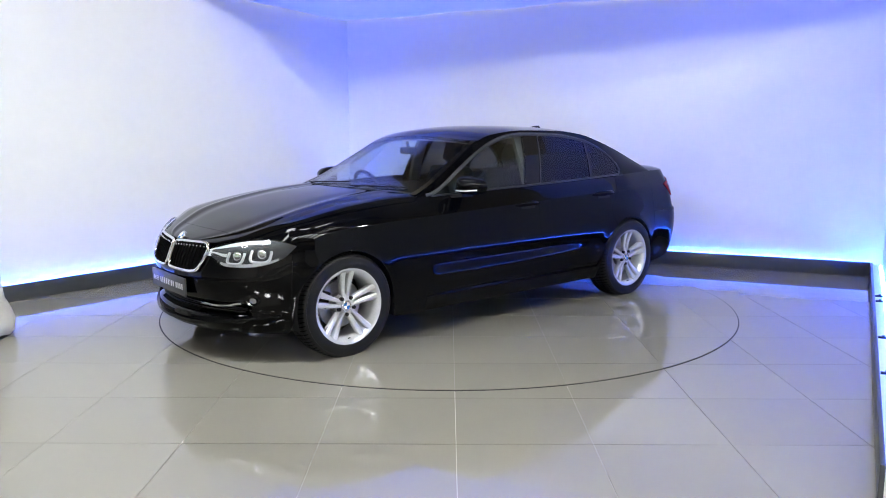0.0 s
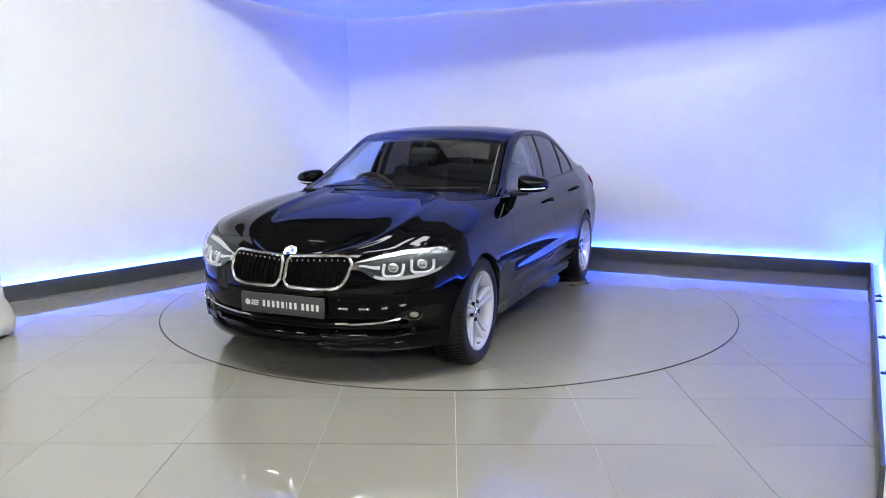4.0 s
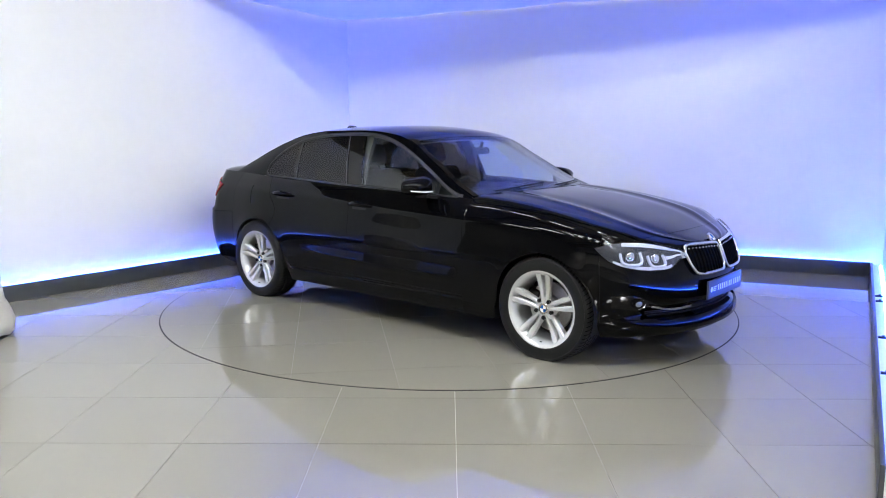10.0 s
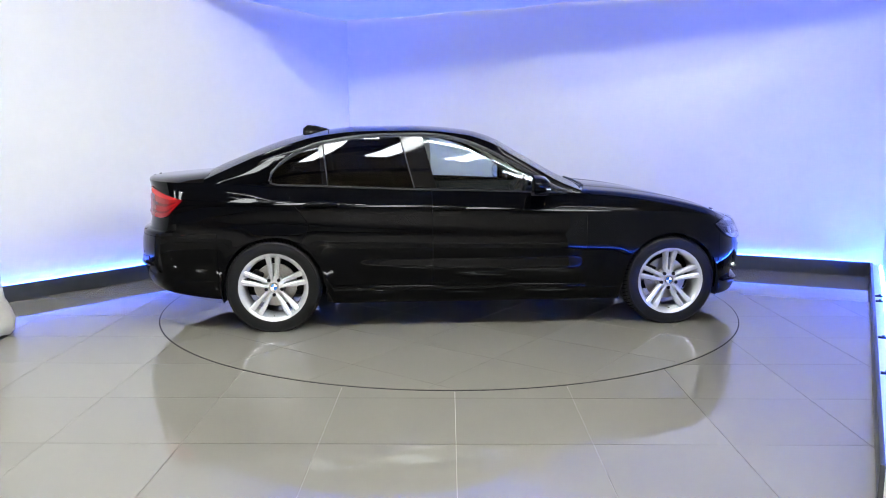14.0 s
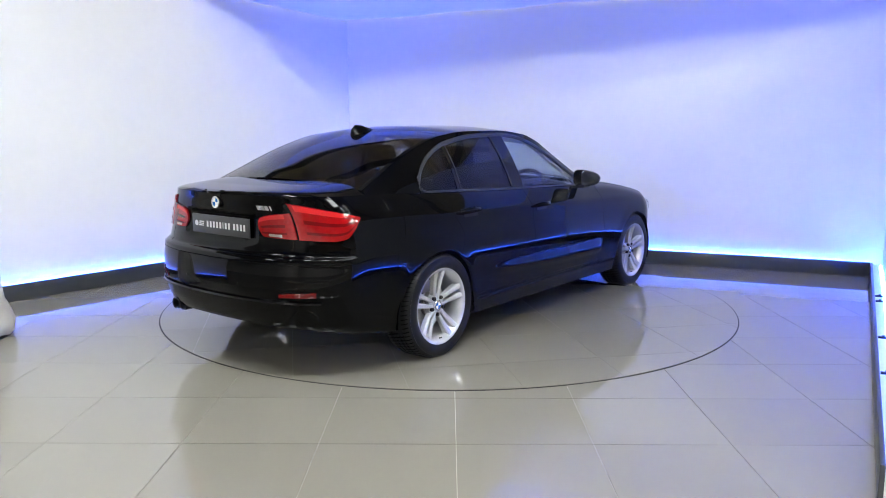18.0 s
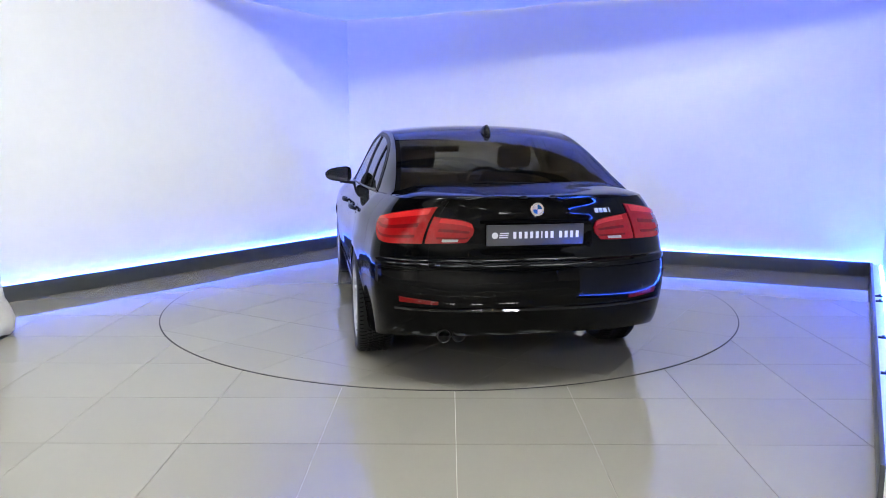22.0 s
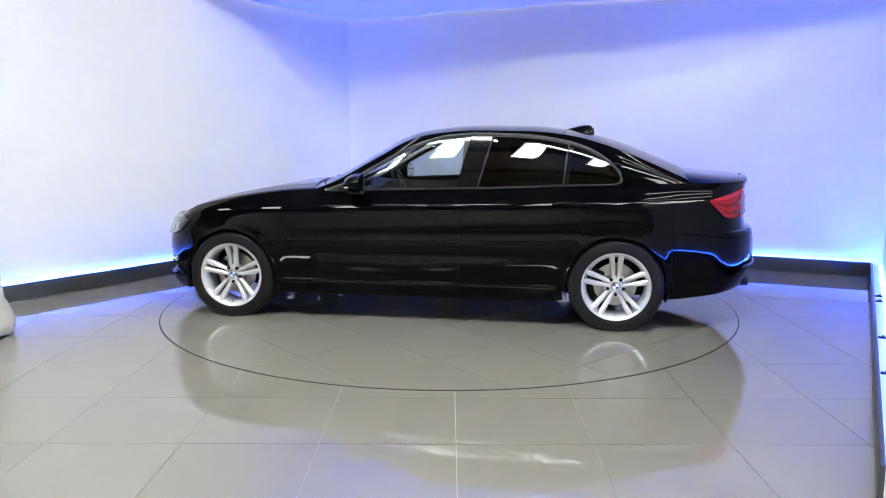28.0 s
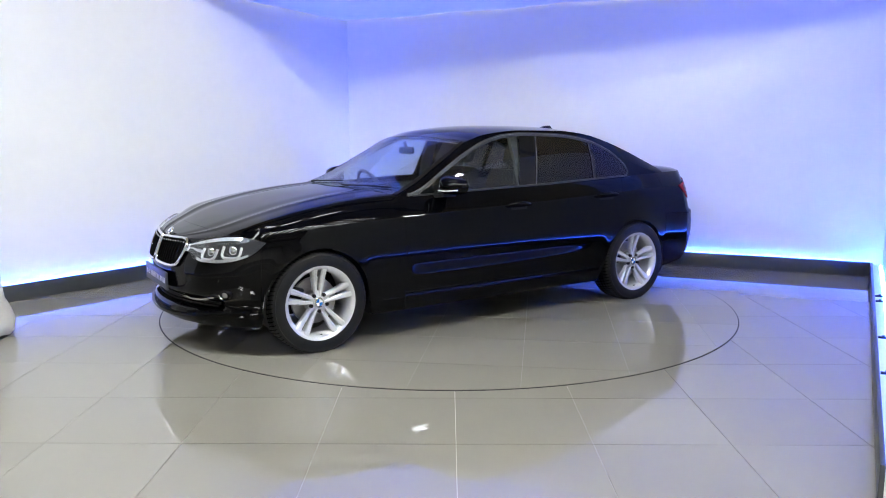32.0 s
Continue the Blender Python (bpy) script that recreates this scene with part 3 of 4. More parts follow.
MOVES = [(0, 220.8), (1, 220.9), (1.5, 222.4), (2, 225.6), (2.5, 230.3), (3, 236.3), (3.5, 242), (5, 260), (6, 272.12),
         (7, 284.29), (8, 296.34), (9, 308.18), (10, 319.79), (11, 331.6), (12, 343.59), (13, 354.69), (14, 365.21),
         (14.5, 370.5), (16.5, 394.3), (17, 400.53), (18, 412.3), (19, 424.11), (20, 436.17), (21, 448.36), (22, 460.56),
         (23, 472.51), (24, 484.44), (25, 495.77), (27, 519.7), (28, 531.5), (29, 542.5), (30, 552.8), (31, 564.53),
         (31.5, 569.83), (32, 574)]
OFF = Vector((0.112, -0.052, 0))

BOOT_SIDE = -2.384  # where the boot lid's shut line comes down


def door_foot(x):
    return max(0.185 + (float(cubic(x, *X_TOP)) - 0.185) * 0.165, low_edge(x))


def bumper_top(x):
    return SHOULDER - 0.022 * ease((-1.9 - x) / 0.3)


saloon = thing("saloon_car", "black four-door saloon car with silver wheels, parked on a turntable", "car")
BELOW = (0, 0, 0.4)
FLANKS = (("wing", flank_patch(0.785, 1.775, low_edge, 22, 16, 36)), ("front_door", flank_patch(-0.305, 0.785, door_foot, 40, 24, 36)),
          ("rear_door", flank_patch(-1.22, -0.305, door_foot, 40, 24, 30)), ("quarter_panel", flank_patch(-1.775, -1.22, low_edge, 22, 24, 24)))
REAR_CORNER = flank_patch(BOOT_SIDE, -1.775, bumper_top, 2, 24, 30)
for s in (1, -1):
    def side(P):
        Q = P.copy()
        Q[..., 1] *= s
        return Q
    for nm, PN in FLANKS:
        part(nm, panel(**flank(*PN, s), out=BELOW), PAINT, saloon)
    part("sill", panel(side(side_patch(-1.06, 0.785, 0, 0.165, 12, 30)), out=BELOW), PAINT, saloon)
    part("rear_corner", panel(**flank(*REAR_CORNER, s), sides="lb", out=BELOW), PAINT, saloon)
    # frame of the side windows
    part("window_trim", slab(side(upper_patch(-1.425, 0.70, lambda x: min(0.95, win_v(x, -0.004)), lambda x: min(0.985, win_v(x, 0.022)), 3, 80) + np.array((0, 0.004, 0))), 0.012, BELOW), BEAD, saloon, "satin dark metal window trim")
    part("window_frame", slab(side(upper_patch(-1.88, 0.77, lambda x: win_v(x, 0.012) if -1.42 < x < 0.67 else 0.0, lambda x: 1.0, 7, 90)), 0.02, BELOW), PAINT, saloon)
    part("front_window", slab(side(upper_patch(-0.27, 0.655, lambda x: 0.03, lambda x: win_v(x), 14, 30, -0.10, 0.0)), 0.004, BELOW), CLEAR, saloon)
    part("rear_window_pane", slab(side(upper_patch(-1.03, -0.425, lambda x: 0.03, lambda x: win_v(x), 14, 24, -0.035, -0.10)), 0.004, BELOW), PRIVACY, saloon)
    part("quarter_window", slab(side(upper_patch(-1.41, -1.06, lambda x: 0.03, lambda x: win_v(x), 14, 16, 0.0, -0.035)), 0.004, BELOW), PRIVACY, saloon)
    part("middle_pillar", slab(side(upper_patch(-0.428, -0.267, lambda x: 0.0, lambda x: win_v(x), 8, 8, -0.10, -0.10)), 0.025, BELOW), GLOSS, saloon)



def tail_patch(a, b, low, high, rows, n):
    xs = columns(a, b, n)
    P = np.zeros((rows, len(xs), 3))
    for j, x0 in enumerate(xs):
        for i, z in enumerate(span(low(x0), high(x0), rows)):
            P[i, j] = skin(x0, z)
    return P


def both(P, inner_last):
    """A left patch that ends on the middle line, carried on over to the right."""
    Q = P.copy()
    Q[..., 1] *= -1
    return np.concatenate([P, Q[:, ::-1][:, 1:]], axis=1) if inner_last else np.concatenate([Q[:, ::-1][:, :-1], P], axis=1)


part("front_bumper", panel(both(side_patch(1.775, XF0, 0, 1, 60, 12), True), out=BELOW), PAINT, saloon)
part("rear_bumper", panel(both(tail_patch(XR0, -1.775, low_edge, bumper_top, 34, 24), False), out=BELOW), PAINT, saloon)
part("boot_face", panel(both(tail_patch(XR0, BOOT_SIDE, bumper_top, lambda x: float(cubic(x, *X_TOP)), 40, 10), False), out=BELOW), PAINT, saloon)

# bonnet
bx = [XF0 - 0.002 - (XF0 - 0.762) * (1 - math.cos(math.pi / 2 * k / 40)) for k in range(41)]
mid = [(2.112 - (2.112 - 0.93) * (XF0 - x) / (XF0 - 0.76), 0) for x in bx]
mid = [(x, float(cubic(x, [0.92, 1.2, 1.5, 1.75, 1.957, 2.04, 2.085, 2.112], [0.974, 0.946, 0.893, 0.825, 0.754, 0.726, 0.708, 0.690]))) for x, _ in mid]
hood = lid(bx, mid, 81, 6.0, 0.006)
shade = normals(hood)
shade *= np.sign(shade[..., 2:3])
for j, xe in enumerate(bx):
    roll = np.array(shoulder_normal(max(0.80, min(xe, 1.95))))
    for i in range(81):
        w = 1 - i / 40
        f = ease((abs(w) - 0.84) / 0.16) * ease((1.99 - xe) / 0.12)
        n = shade[i, j] * (1 - f) + roll * np.array((1, math.copysign(1, w), 1)) * f
        shade[i, j] = n / np.linalg.norm(n)
cut = next(k for k, (x, _) in enumerate(mid) if x < 1.957)
part("nose_panel", panel(hood[:, :cut + 1], out=BELOW, shade=shade[:, :cut + 1]), PAINT, saloon)
part("bonnet", panel(hood[:, cut:], gap=0.0025, out=BELOW, shade=shade[:, cut:]), PAINT, saloon)
# boot lid top
bx = [XR0 + 0.002 + (-1.862 - XR0) * k / 20 for k in range(21)]
mid = [(-2.405 + (-1.905 + 2.405) * k / 20, float(np.interp(k / 20, [0, 0.06, 0.5, 1.0], [1.040, 1.046, 1.062, 1.086]))) for k in range(21)]
part("boot_lid", panel(lid(bx, mid, 41, 6.0), sides="lrbt", out=BELOW), PAINT, saloon)
part("roof", slab(top_patch(0.10, -1.02, 34, 25), 0.03, BELOW), PAINT, saloon)
part("windscreen", slab(top_patch(0.765, 0.105, 30, 25, 0.06), 0.005, BELOW), CLEAR, saloon)
part("rear_screen", slab(top_patch(-1.025, -1.88, 30, 25, 0.035), 0.005, BELOW), REAR_GLASS, saloon)


def roundel(r, parent, facing):
    """A round badge: dark ring with a bright rim, four plain quarters in blue and white. Its face looks along +z before `facing`."""
    part("badge_ring", moved(lathe([(r * 0.66, 0.0), (r * 0.66, 0.004), (r * 0.93, 0.0045), (r, 0.002), (r, -0.004)], "z", 32), facing), CHROME, parent, "bright badge ring")
    for k in range(4):
        V, F = [(0, 0, 0.003)], []
        for i in range(9):
            a = math.pi / 2 * (k + i / 8)
            V.append((r * 0.66 * math.cos(a), r * 0.66 * math.sin(a), 0.0025))
        F = [(0, i, i + 1) for i in range(1, 9)]
        part("badge_quarter", moved((V, F), facing), BADGE_BLUE if k % 2 else WHITE, parent, "blue badge quarter" if k % 2 else "white badge quarter", smooth=False)


def wheel():
    """A wheel with its face towards +y; centre at the origin."""
    w = new("wheel")
    tyre = [(0.222, 0.078), (0.228, 0.098), (0.238, 0.106), (0.262, 0.1115), (0.285, 0.111), (0.302, 0.1065), (0.3045, 0.108), (0.313, 0.102), (0.322, 0.091), (0.327, 0.076)]
    for y in (0.05, 0.018, -0.018, -0.05):  # grooves of the tread
        tyre += [(0.3285, y + 0.006), (0.321, y + 0.0045), (0.321, y - 0.0045), (0.3285, y - 0.006)]
    tyre += [(0.327, -0.076), (0.320, -0.092), (0.3, -0.11), (0.25, -0.11), (0.222, -0.09)]
    V, F = lathe(tyre, "y", 96)
    V = [(x, y * (1 + 0.04 * ease((-z - 0.26) / 0.06)), max(z, -WHEEL_Z)) for x, y, z in V]  # the foot of the tyre is pressed flat
    part("tyre", (V, F), RUBBER, w)
    rim = [(0.210, -0.1), (0.202, -0.06), (0.200, 0.045), (0.207, 0.078), (0.217, 0.092), (0.226, 0.1025), (0.2345, 0.106), (0.2385, 0.1065), (0.2395, 0.100), (0.230, 0.086)]
    part("rim", lathe(rim, "y", 96), ALLOY, w)
    spoke_r = [0.036, 0.07, 0.11, 0.155, 0.194, 0.2165]
    for k in range(5):
        for e in (1, -1):
            V, F = [], []
            for r in spoke_r:
                f = (r - 0.036) / 0.1805
                c = e * (0.0145 + 0.0185 * f)
                h = 0.0125 + 0.0095 * f ** 1.3
                top = 0.068 + 0.030 * f ** 1.5 - 0.004 * math.sin(math.pi * f)
                V += [(c - h, 0.030 + 0.025 * f, r), (c - h * 0.9, top - 0.006, r), (c - h * 0.45 * e * e, top, r), (c + h * 0.45, top, r), (c + h * 0.9, top - 0.006, r), (c + h, 0.030 + 0.025 * f, r)]
            for i in range(len(spoke_r) - 1):
                for q in range(6):
                    F.append((i * 6 + q, i * 6 + (q + 1) % 6, i * 6 + 6 + (q + 1) % 6, i * 6 + 6 + q))
            part("spoke", moved((V, F), Matrix.Rotation(2 * math.pi * k / 5, 4, "Y")), ALLOY, w, sharp=30)
        a = 2 * math.pi * (k + 0.5) / 5
        part("wheel_bolt", moved(lathe([(0.0, 0.0745), (0.0055, 0.0745), (0.009, 0.072), (0.0125, 0.0765), (0.0125, 0.05)], "y", 12), Matrix.Translation((0.056 * math.sin(a), 0, 0.056 * math.cos(a)))), PLASTIC, w, "dark wheel bolt")
    part("hub", lathe([(0.0, 0.070), (0.034, 0.071), (0.037, 0.066), (0.062, 0.063), (0.072, 0.058), (0.076, 0.03)], "y", 40), ALLOY, w)
    cap_ob = part("hub_cap", lathe([(0.0, 0.0725), (0.0315, 0.0725), (0.0335, 0.070)], "y", 32), GLOSS, w)
    roundel(0.0335, cap_ob, Matrix.Translation((0, 0.0735, 0)) @ Matrix.Rotation(-math.pi / 2, 4, "X"))
    part("brake_disc", lathe([(0.0, 0.010), (0.075, 0.012), (0.078, -0.005), (0.150, -0.005), (0.150, -0.027), (0.06, -0.027)], "y", 48), STEEL, w, "grey steel brake disc")
    part("brake_caliper", moved(join(box(-0.055, 0.055, -0.05, 0.022, 0.095, 0.172, 0.012)), Matrix.Rotation(radians(70), 4, "Y")), PLASTIC, w)
    part("valve", tube([(0.0, 0.085, -0.205), (0.0, 0.104, -0.198)], 0.0035, 6), PLASTIC, w)
    return w


first_wheel = wheel()
first_wheel.parent = saloon
first_wheel.matrix_basis = pose(AXLE, 0.775, WHEEL_Z)
for x, y, rz in ((-AXLE, 0.792, 0), (AXLE, -0.775, 180), (-AXLE, -0.792, 180)):
    copy_thing(first_wheel, pose(x, y, WHEEL_Z, 0, 0, rz))

# floor tiles and turntable
TX, TY, T0X, T0Y, JOINT = 0.617, 0.594, 0.035, -2.957, 0.003
turntable = thing("turntable", "round tiled turntable flush with the showroom floor", "turntable")
R_DISC = 2.243
part("rim_ring", lathe([(R_DISC + 0.009, -0.003), (R_DISC + 0.009, 0.0015), (R_DISC - 0.01, 0.0015)], "z", 160), DARK_GROUT, turntable, smooth=False)
part("bed", lathe([(R_DISC - 0.002, 0.0005), (R_DISC - 0.002, 0.0028), (0.0, 0.0028)], "z", 160), TABLE_GROUT, turntable, smooth=False)


def tile_geo(poly, z, h):
    n = len(poly)
    V = [(x, y, z) for x, y in poly] + [(x, y, z - h) for x, y in poly]
    return V, [tuple(range(n))] + [((i + 1) % n, i, i + n, (i + 1) % n + n) for i in range(n)]


def clipped(poly, r, n=160):
    """A convex outline cut by a circle round the origin."""
    for k in range(n):
        a = 2 * math.pi * k / n
        c, s = math.cos(a), math.sin(a)
        out = []
        for i, p in enumerate(poly):
            q = poly[(i + 1) % len(poly)]
            dp, dq = p[0] * c + p[1] * s - r, q[0] * c + q[1] * s - r
            if dp <= 0:
                out.append(p)
            if dp * dq < 0:
                t = dp / (dp - dq)
                out.append((p[0] + (q[0] - p[0]) * t, p[1] + (q[1] - p[1]) * t))
        poly = out
        if len(poly) < 3:
            return []
    return poly


square = [(-1, -1), (1, -1), (1, 1), (-1, 1)]
home = Matrix.Rotation(radians(-MOVES[0][1]), 3, "Z")  # at rest the table's joints run on from the floor's
for i in range(-5, 5):
    for j in range(0, 10):
        cx, cy = T0X + (i + 0.5) * TX, T0Y + (j + 0.5) * TY
        poly = clipped([(cx + sx * (TX - 0.0022) / 2, cy + sy * (TY - 0.0022) / 2) for sx, sy in square], R_DISC)
        if len(poly) > 2:
            poly = [tuple((home @ Vector((x, y, 0)))[:2]) for x, y in poly]
            part("tile", tile_geo(poly, 0.004, 0.003), TILE, turntable, smooth=False)

tiled_floor = tagged(new("floor"), "polished grey porcelain floor tiles with pale joints", kind="structure")
me = None


def inside(x, y):
    for a, b, past in ((LEFT_END, CORNER, 0.42), (CORNER, RIGHT, 0.42), (RIGHT, SIDE_END, 6.0)):
        d = (b - a).normalized()
        if d.x * (y - a.y) - d.y * (x - a.x) > past:
            return False
    return y > -6.8 and -5.5 < x < 5


for i in range(-10, 10):
    for j in range(-8, 12):
        cx, cy = T0X + (i + 0.5) * TX, T0Y + (j + 0.5) * TY
        if not inside(cx, cy) or max(math.hypot(cx + sx * TX / 2, cy + sy * TY / 2) for sx, sy in square) < R_DISC - 0.05:
            continue
        if me is None:
            ob = part("tile", tile_geo([(sx * (TX - JOINT) / 2, sy * (TY - JOINT) / 2) for sx, sy in square], 0.0, 0.004), TILE, tiled_floor, smooth=False)
            me = ob.data
        else:
            ob = new("tile", me)
            ob.parent = tiled_floor
        ob.location = (cx, cy, 0)


# ---- car details ----
def nose(y, z, off=0.0):
    p = skin(front_at(y), z, off)
    return (p[0], math.copysign(p[1], y), p[2])


def tail(y, z, off=0.0):
    p = skin(rear_at(y), z, off)
    return (p[0], math.copysign(p[1], y), p[2])


def strip(at, ys, lo, hi, off, rows=8):
    """A patch on the nose or the tail between two outlines."""
    P = np.zeros((rows, len(ys), 3))
    for j, y in enumerate(ys):
        a, b = lo(abs(y)), hi(abs(y))
        for i in range(rows):
            P[i, j] = at(y, a + (b - a) * i / (rows - 1), off)
    return P


def curve(xs, zs):
    return lambda y: float(cubic(y, xs, zs))


def flip_y(P):
    Q = np.array(P)
    Q[..., 1] *= -1
    return Q


MID = (0, 0, 0.55)
HL_TOP = curve([0.385, 0.45, 0.55, 0.66, 0.75, 0.80, 0.845], [0.672, 0.690, 0.717, 0.736, 0.742, 0.738, 0.718])
HL_LOW = curve([0.385, 0.44, 0.50, 0.55, 0.62, 0.72, 0.80, 0.825, 0.845], [0.642, 0.630, 0.596, 0.584, 0.584, 0.598, 0.640, 0.675, 0.712])
TL_TOP_IN = curve([0.355, 0.377, 0.60], [0.868, 0.903, 0.938])
TL_LOW_IN = curve([0.355, 0.386, 0.60], [0.842, 0.802, 0.794])
TL_TOP = curve([-2.372, -2.31, -2.22, -2.14, -2.05], [0.990, 0.969, 0.944, 0.926, 0.908])
TL_LOW = curve([-2.372, -2.27, -2.20, -2.14, -2.05], [0.793, 0.787, 0.799, 0.838, 0.902])
KID_TOP = curve([0.014, 0.03, 0.20, 0.33, 0.372, 0.384], [0.668, 0.690, 0.700, 0.703, 0.694, 0.668])
KID_LOW = curve([0.014, 0.03, 0.06, 0.25, 0.325, 0.365, 0.384], [0.575, 0.548, 0.538, 0.535, 0.545, 0.590, 0.655])

for s in (1, -1):
    def sided(P):
        return P if s == 1 else flip_y(P)

    # headlight
    ys = span(0.385, 0.845, 34)
    lamp = part("headlight", slab(sided(strip(nose, ys, lambda y: HL_LOW(y) + 0.002, lambda y: HL_TOP(y) - 0.002, 0.003, 8)), 0.004, MID), BOWL, saloon, "clear headlight with two bright rings")
    inner = lambda f: (lambda y: HL_LOW(y) + (HL_TOP(y) - HL_LOW(y)) * f)
    part("brow", slab(sided(strip(nose, span(0.40, 0.755, 26), inner(0.85), inner(0.97), 0.010, 3)), 0.004, MID), RING, lamp, "silver brow inside the lamp")
    part("lower_reflector", slab(sided(strip(nose, span(0.50, 0.79, 20), inner(0.03), inner(0.15), 0.009, 3)), 0.004, MID), RING, lamp)
    part("inner_reflector", slab(sided(strip(nose, span(0.405, 0.525, 10), inner(0.42), inner(0.56), 0.009, 3)), 0.004, MID), RING, lamp)
    for yc, zc, r in ((0.588, 0.646, 0.045), (0.715, 0.664, 0.046)):
        ring = []
        for k in range(28):
            a = radians(-205 + 230 * k / 27)
            f = 1.0 / (abs(math.cos(a)) ** 3.4 + abs(math.sin(a)) ** 3.4) ** (1 / 3.4)
            q = nose(yc + r * f * math.cos(a) + 0.1 * r * math.sin(a), zc + r * f * 0.95 * math.sin(a), 0.013)
            ring.append((q[0], q[1] * s, q[2]))
        part("light_ring", tube(ring, 0.0085, 8), RING, lamp, "white light ring")
        c = nose(yc, zc, 0.002)
        part("projector", moved(lathe([(0.0, 0.012), (0.016, 0.010), (0.027, 0.004), (0.031, -0.004)], "x", 24), Matrix.Translation((c[0], c[1] * s, c[2])) @ Matrix.Rotation(s * radians(28), 4, "Z")), CHROME, lamp, "glass projector bowl")
    cover = part("lens", slab(sided(strip(nose, ys, HL_LOW, HL_TOP, 0.022, 10)), 0.002, MID), LENS, lamp, "clear lens")
    cover.visible_shadow = False

    # kidney grille
    ky = span(0.014, 0.384, 26)
    grille = part("grille", slab(sided(strip(nose, ky, KID_LOW, KID_TOP, 0.004, 8)), 0.004, MID), VOID, saloon, "black grille with a chrome surround")
    loop = [nose(y, KID_LOW(y), 0.014) for y in ky] + [nose(y, KID_TOP(y), 0.014) for y in reversed(ky)]
    loop = [(p[0], p[1] * s, p[2]) for p in loop]
    part("grille_surround", tube(loop, 0.0096, 8, True), CHROME, grille, "chrome surround")
    for k in range(10):
        y = 0.040 + 0.034 * k
        zs = span(KID_LOW(y) + 0.006, KID_TOP(y) - 0.006, 7)
        pts = [nose(y, z, 0.008) for z in zs]
        part("slat", ribbon([(p[0], p[1] * s, p[2]) for p in pts], 0.012, 0.005, (1, 0, 0)), VOID, grille)
        # small chrome boxes stand in for the highlight dots atop the black slats
        p = nose(y, KID_TOP(y) - 0.022, 0.016)
        part("slat_glint", box(p[0] - 0.006, p[0] + 0.002, p[1] * s - 0.0045, p[1] * s + 0.0045, p[2] - 0.005, p[2] + 0.005, 0.0015), CHROME, grille, "small chrome box set as the glint on a slat")
    # chrome bar from grille to lamp
    bar = [nose(y, 0.648 + 0.03 * (y - 0.38), 0.010) for y in span(0.385, 0.43, 5)]
    part("grille_bridge", slab(sided(strip(nose, span(0.382, 0.42, 5), lambda y: 0.638, lambda y: 0.672, 0.012, 3)), 0.006, MID), CHROME, saloon)

    # fog lamp, its dark pocket, bright blade
    part("fog_pocket", slab(sided(strip(nose, span(0.60, 0.80, 14), curve([0.60, 0.66, 0.80], [0.362, 0.350, 0.372]), curve([0.60, 0.70, 0.80], [0.385, 0.435, 0.445]), 0.003, 5)), 0.004, MID), GLOSS, saloon)
    c = nose(0.695, 0.395, 0.006)
    turn = Matrix.Translation((c[0], c[1] * s, c[2])) @ Matrix.Rotation(s * radians(24), 4, "Z") @ Matrix.Diagonal((1, 1.25, 0.8, 1))
    fog = part("fog_lamp", moved(lathe([(0.033, 0.004), (0.036, 0.008), (0.034, -0.01)], "x", 24), turn), CHROME, saloon, "small chrome-ringed fog lamp")
    part("fog_lens", moved(lathe([(0.0, 0.006), (0.012, 0.0055), (0.020, 0.003)], "x", 24), turn), STEEL, fog)
    blade = [nose(y, z, 0.012) for y, z in zip(span(0.285, 0.635, 14), cubic(span(0.285, 0.635, 14), [0.285, 0.45, 0.635], [0.337, 0.349, 0.380]))]
    part("chrome_blade", ribbon([(p[0], p[1] * s, p[2]) for p in blade], 0.011, 0.010, (0.1, 0, 1)), CHROME, saloon, "thin chrome bumper blade")

    # tail light: a piece on the boot lid and a piece that wraps round the corner
    def corner(x0, z, off=0.0):
        return skin(x0, z, off)
    for nm, at, us, lo, hi in (("tail_light_inner", tail, span(0.355, 0.597, 24), TL_LOW_IN, TL_TOP_IN), ("tail_light_outer", corner, span(-2.370, -2.052, 30), TL_LOW, TL_TOP)):
        def glow_strip(us, f0, f1, off, rows=3):
            P = np.zeros((rows, len(us), 3))
            for j, u in enumerate(us):
                a, b = lo(u), hi(u)
                for i in range(rows):
                    P[i, j] = at(u, a + (b - a) * (f0 + (f1 - f0) * i / (rows - 1)), off)
            return sided(P)
        tl = part(nm, slab(glow_strip(us, 0, 1, 0.009, 12), 0.012, MID), RED, saloon, "glossy red tail light")
        part("top_lens", slab(glow_strip(us[1:-4], 0.80, 0.97, 0.0105), 0.002, MID), PALE_RED, tl, "paler frosted red band")
        for f0, f1 in ((0.17, 0.25), (0.46, 0.57)):
            part("light_bar", slab(glow_strip(us[2:-5], f0, f1, 0.0105), 0.002, MID), DEEP_RED, tl, "deep red light bar")
        if nm.endswith("inner"):
            part("reversing_lens", slab(glow_strip(us[7:16], 0.06, 0.17, 0.0125), 0.002, MID), DIM_LENS, tl, "small smoked reversing lens")
    part("reflector", slab(sided(strip(tail, span(0.53, 0.72, 12), curve([0.53, 0.72], [0.482, 0.490]), curve([0.53, 0.72], [0.500, 0.518]), 0.005, 3)), 0.006, MID), DEEP_RED, saloon, "slim red bumper reflector")

    # door mirror
    V, F = [], []
    rings = [(-0.0, 0.0), (0.012, 0.55), (0.04, 0.85), (0.075, 0.97), (0.105, 1.0), (0.12, 0.98)]
    n = 28
    for d, k in rings:
        for i in range(n):
            a = 2 * math.pi * i / n
            cx, sx = math.cos(a), math.sin(a)
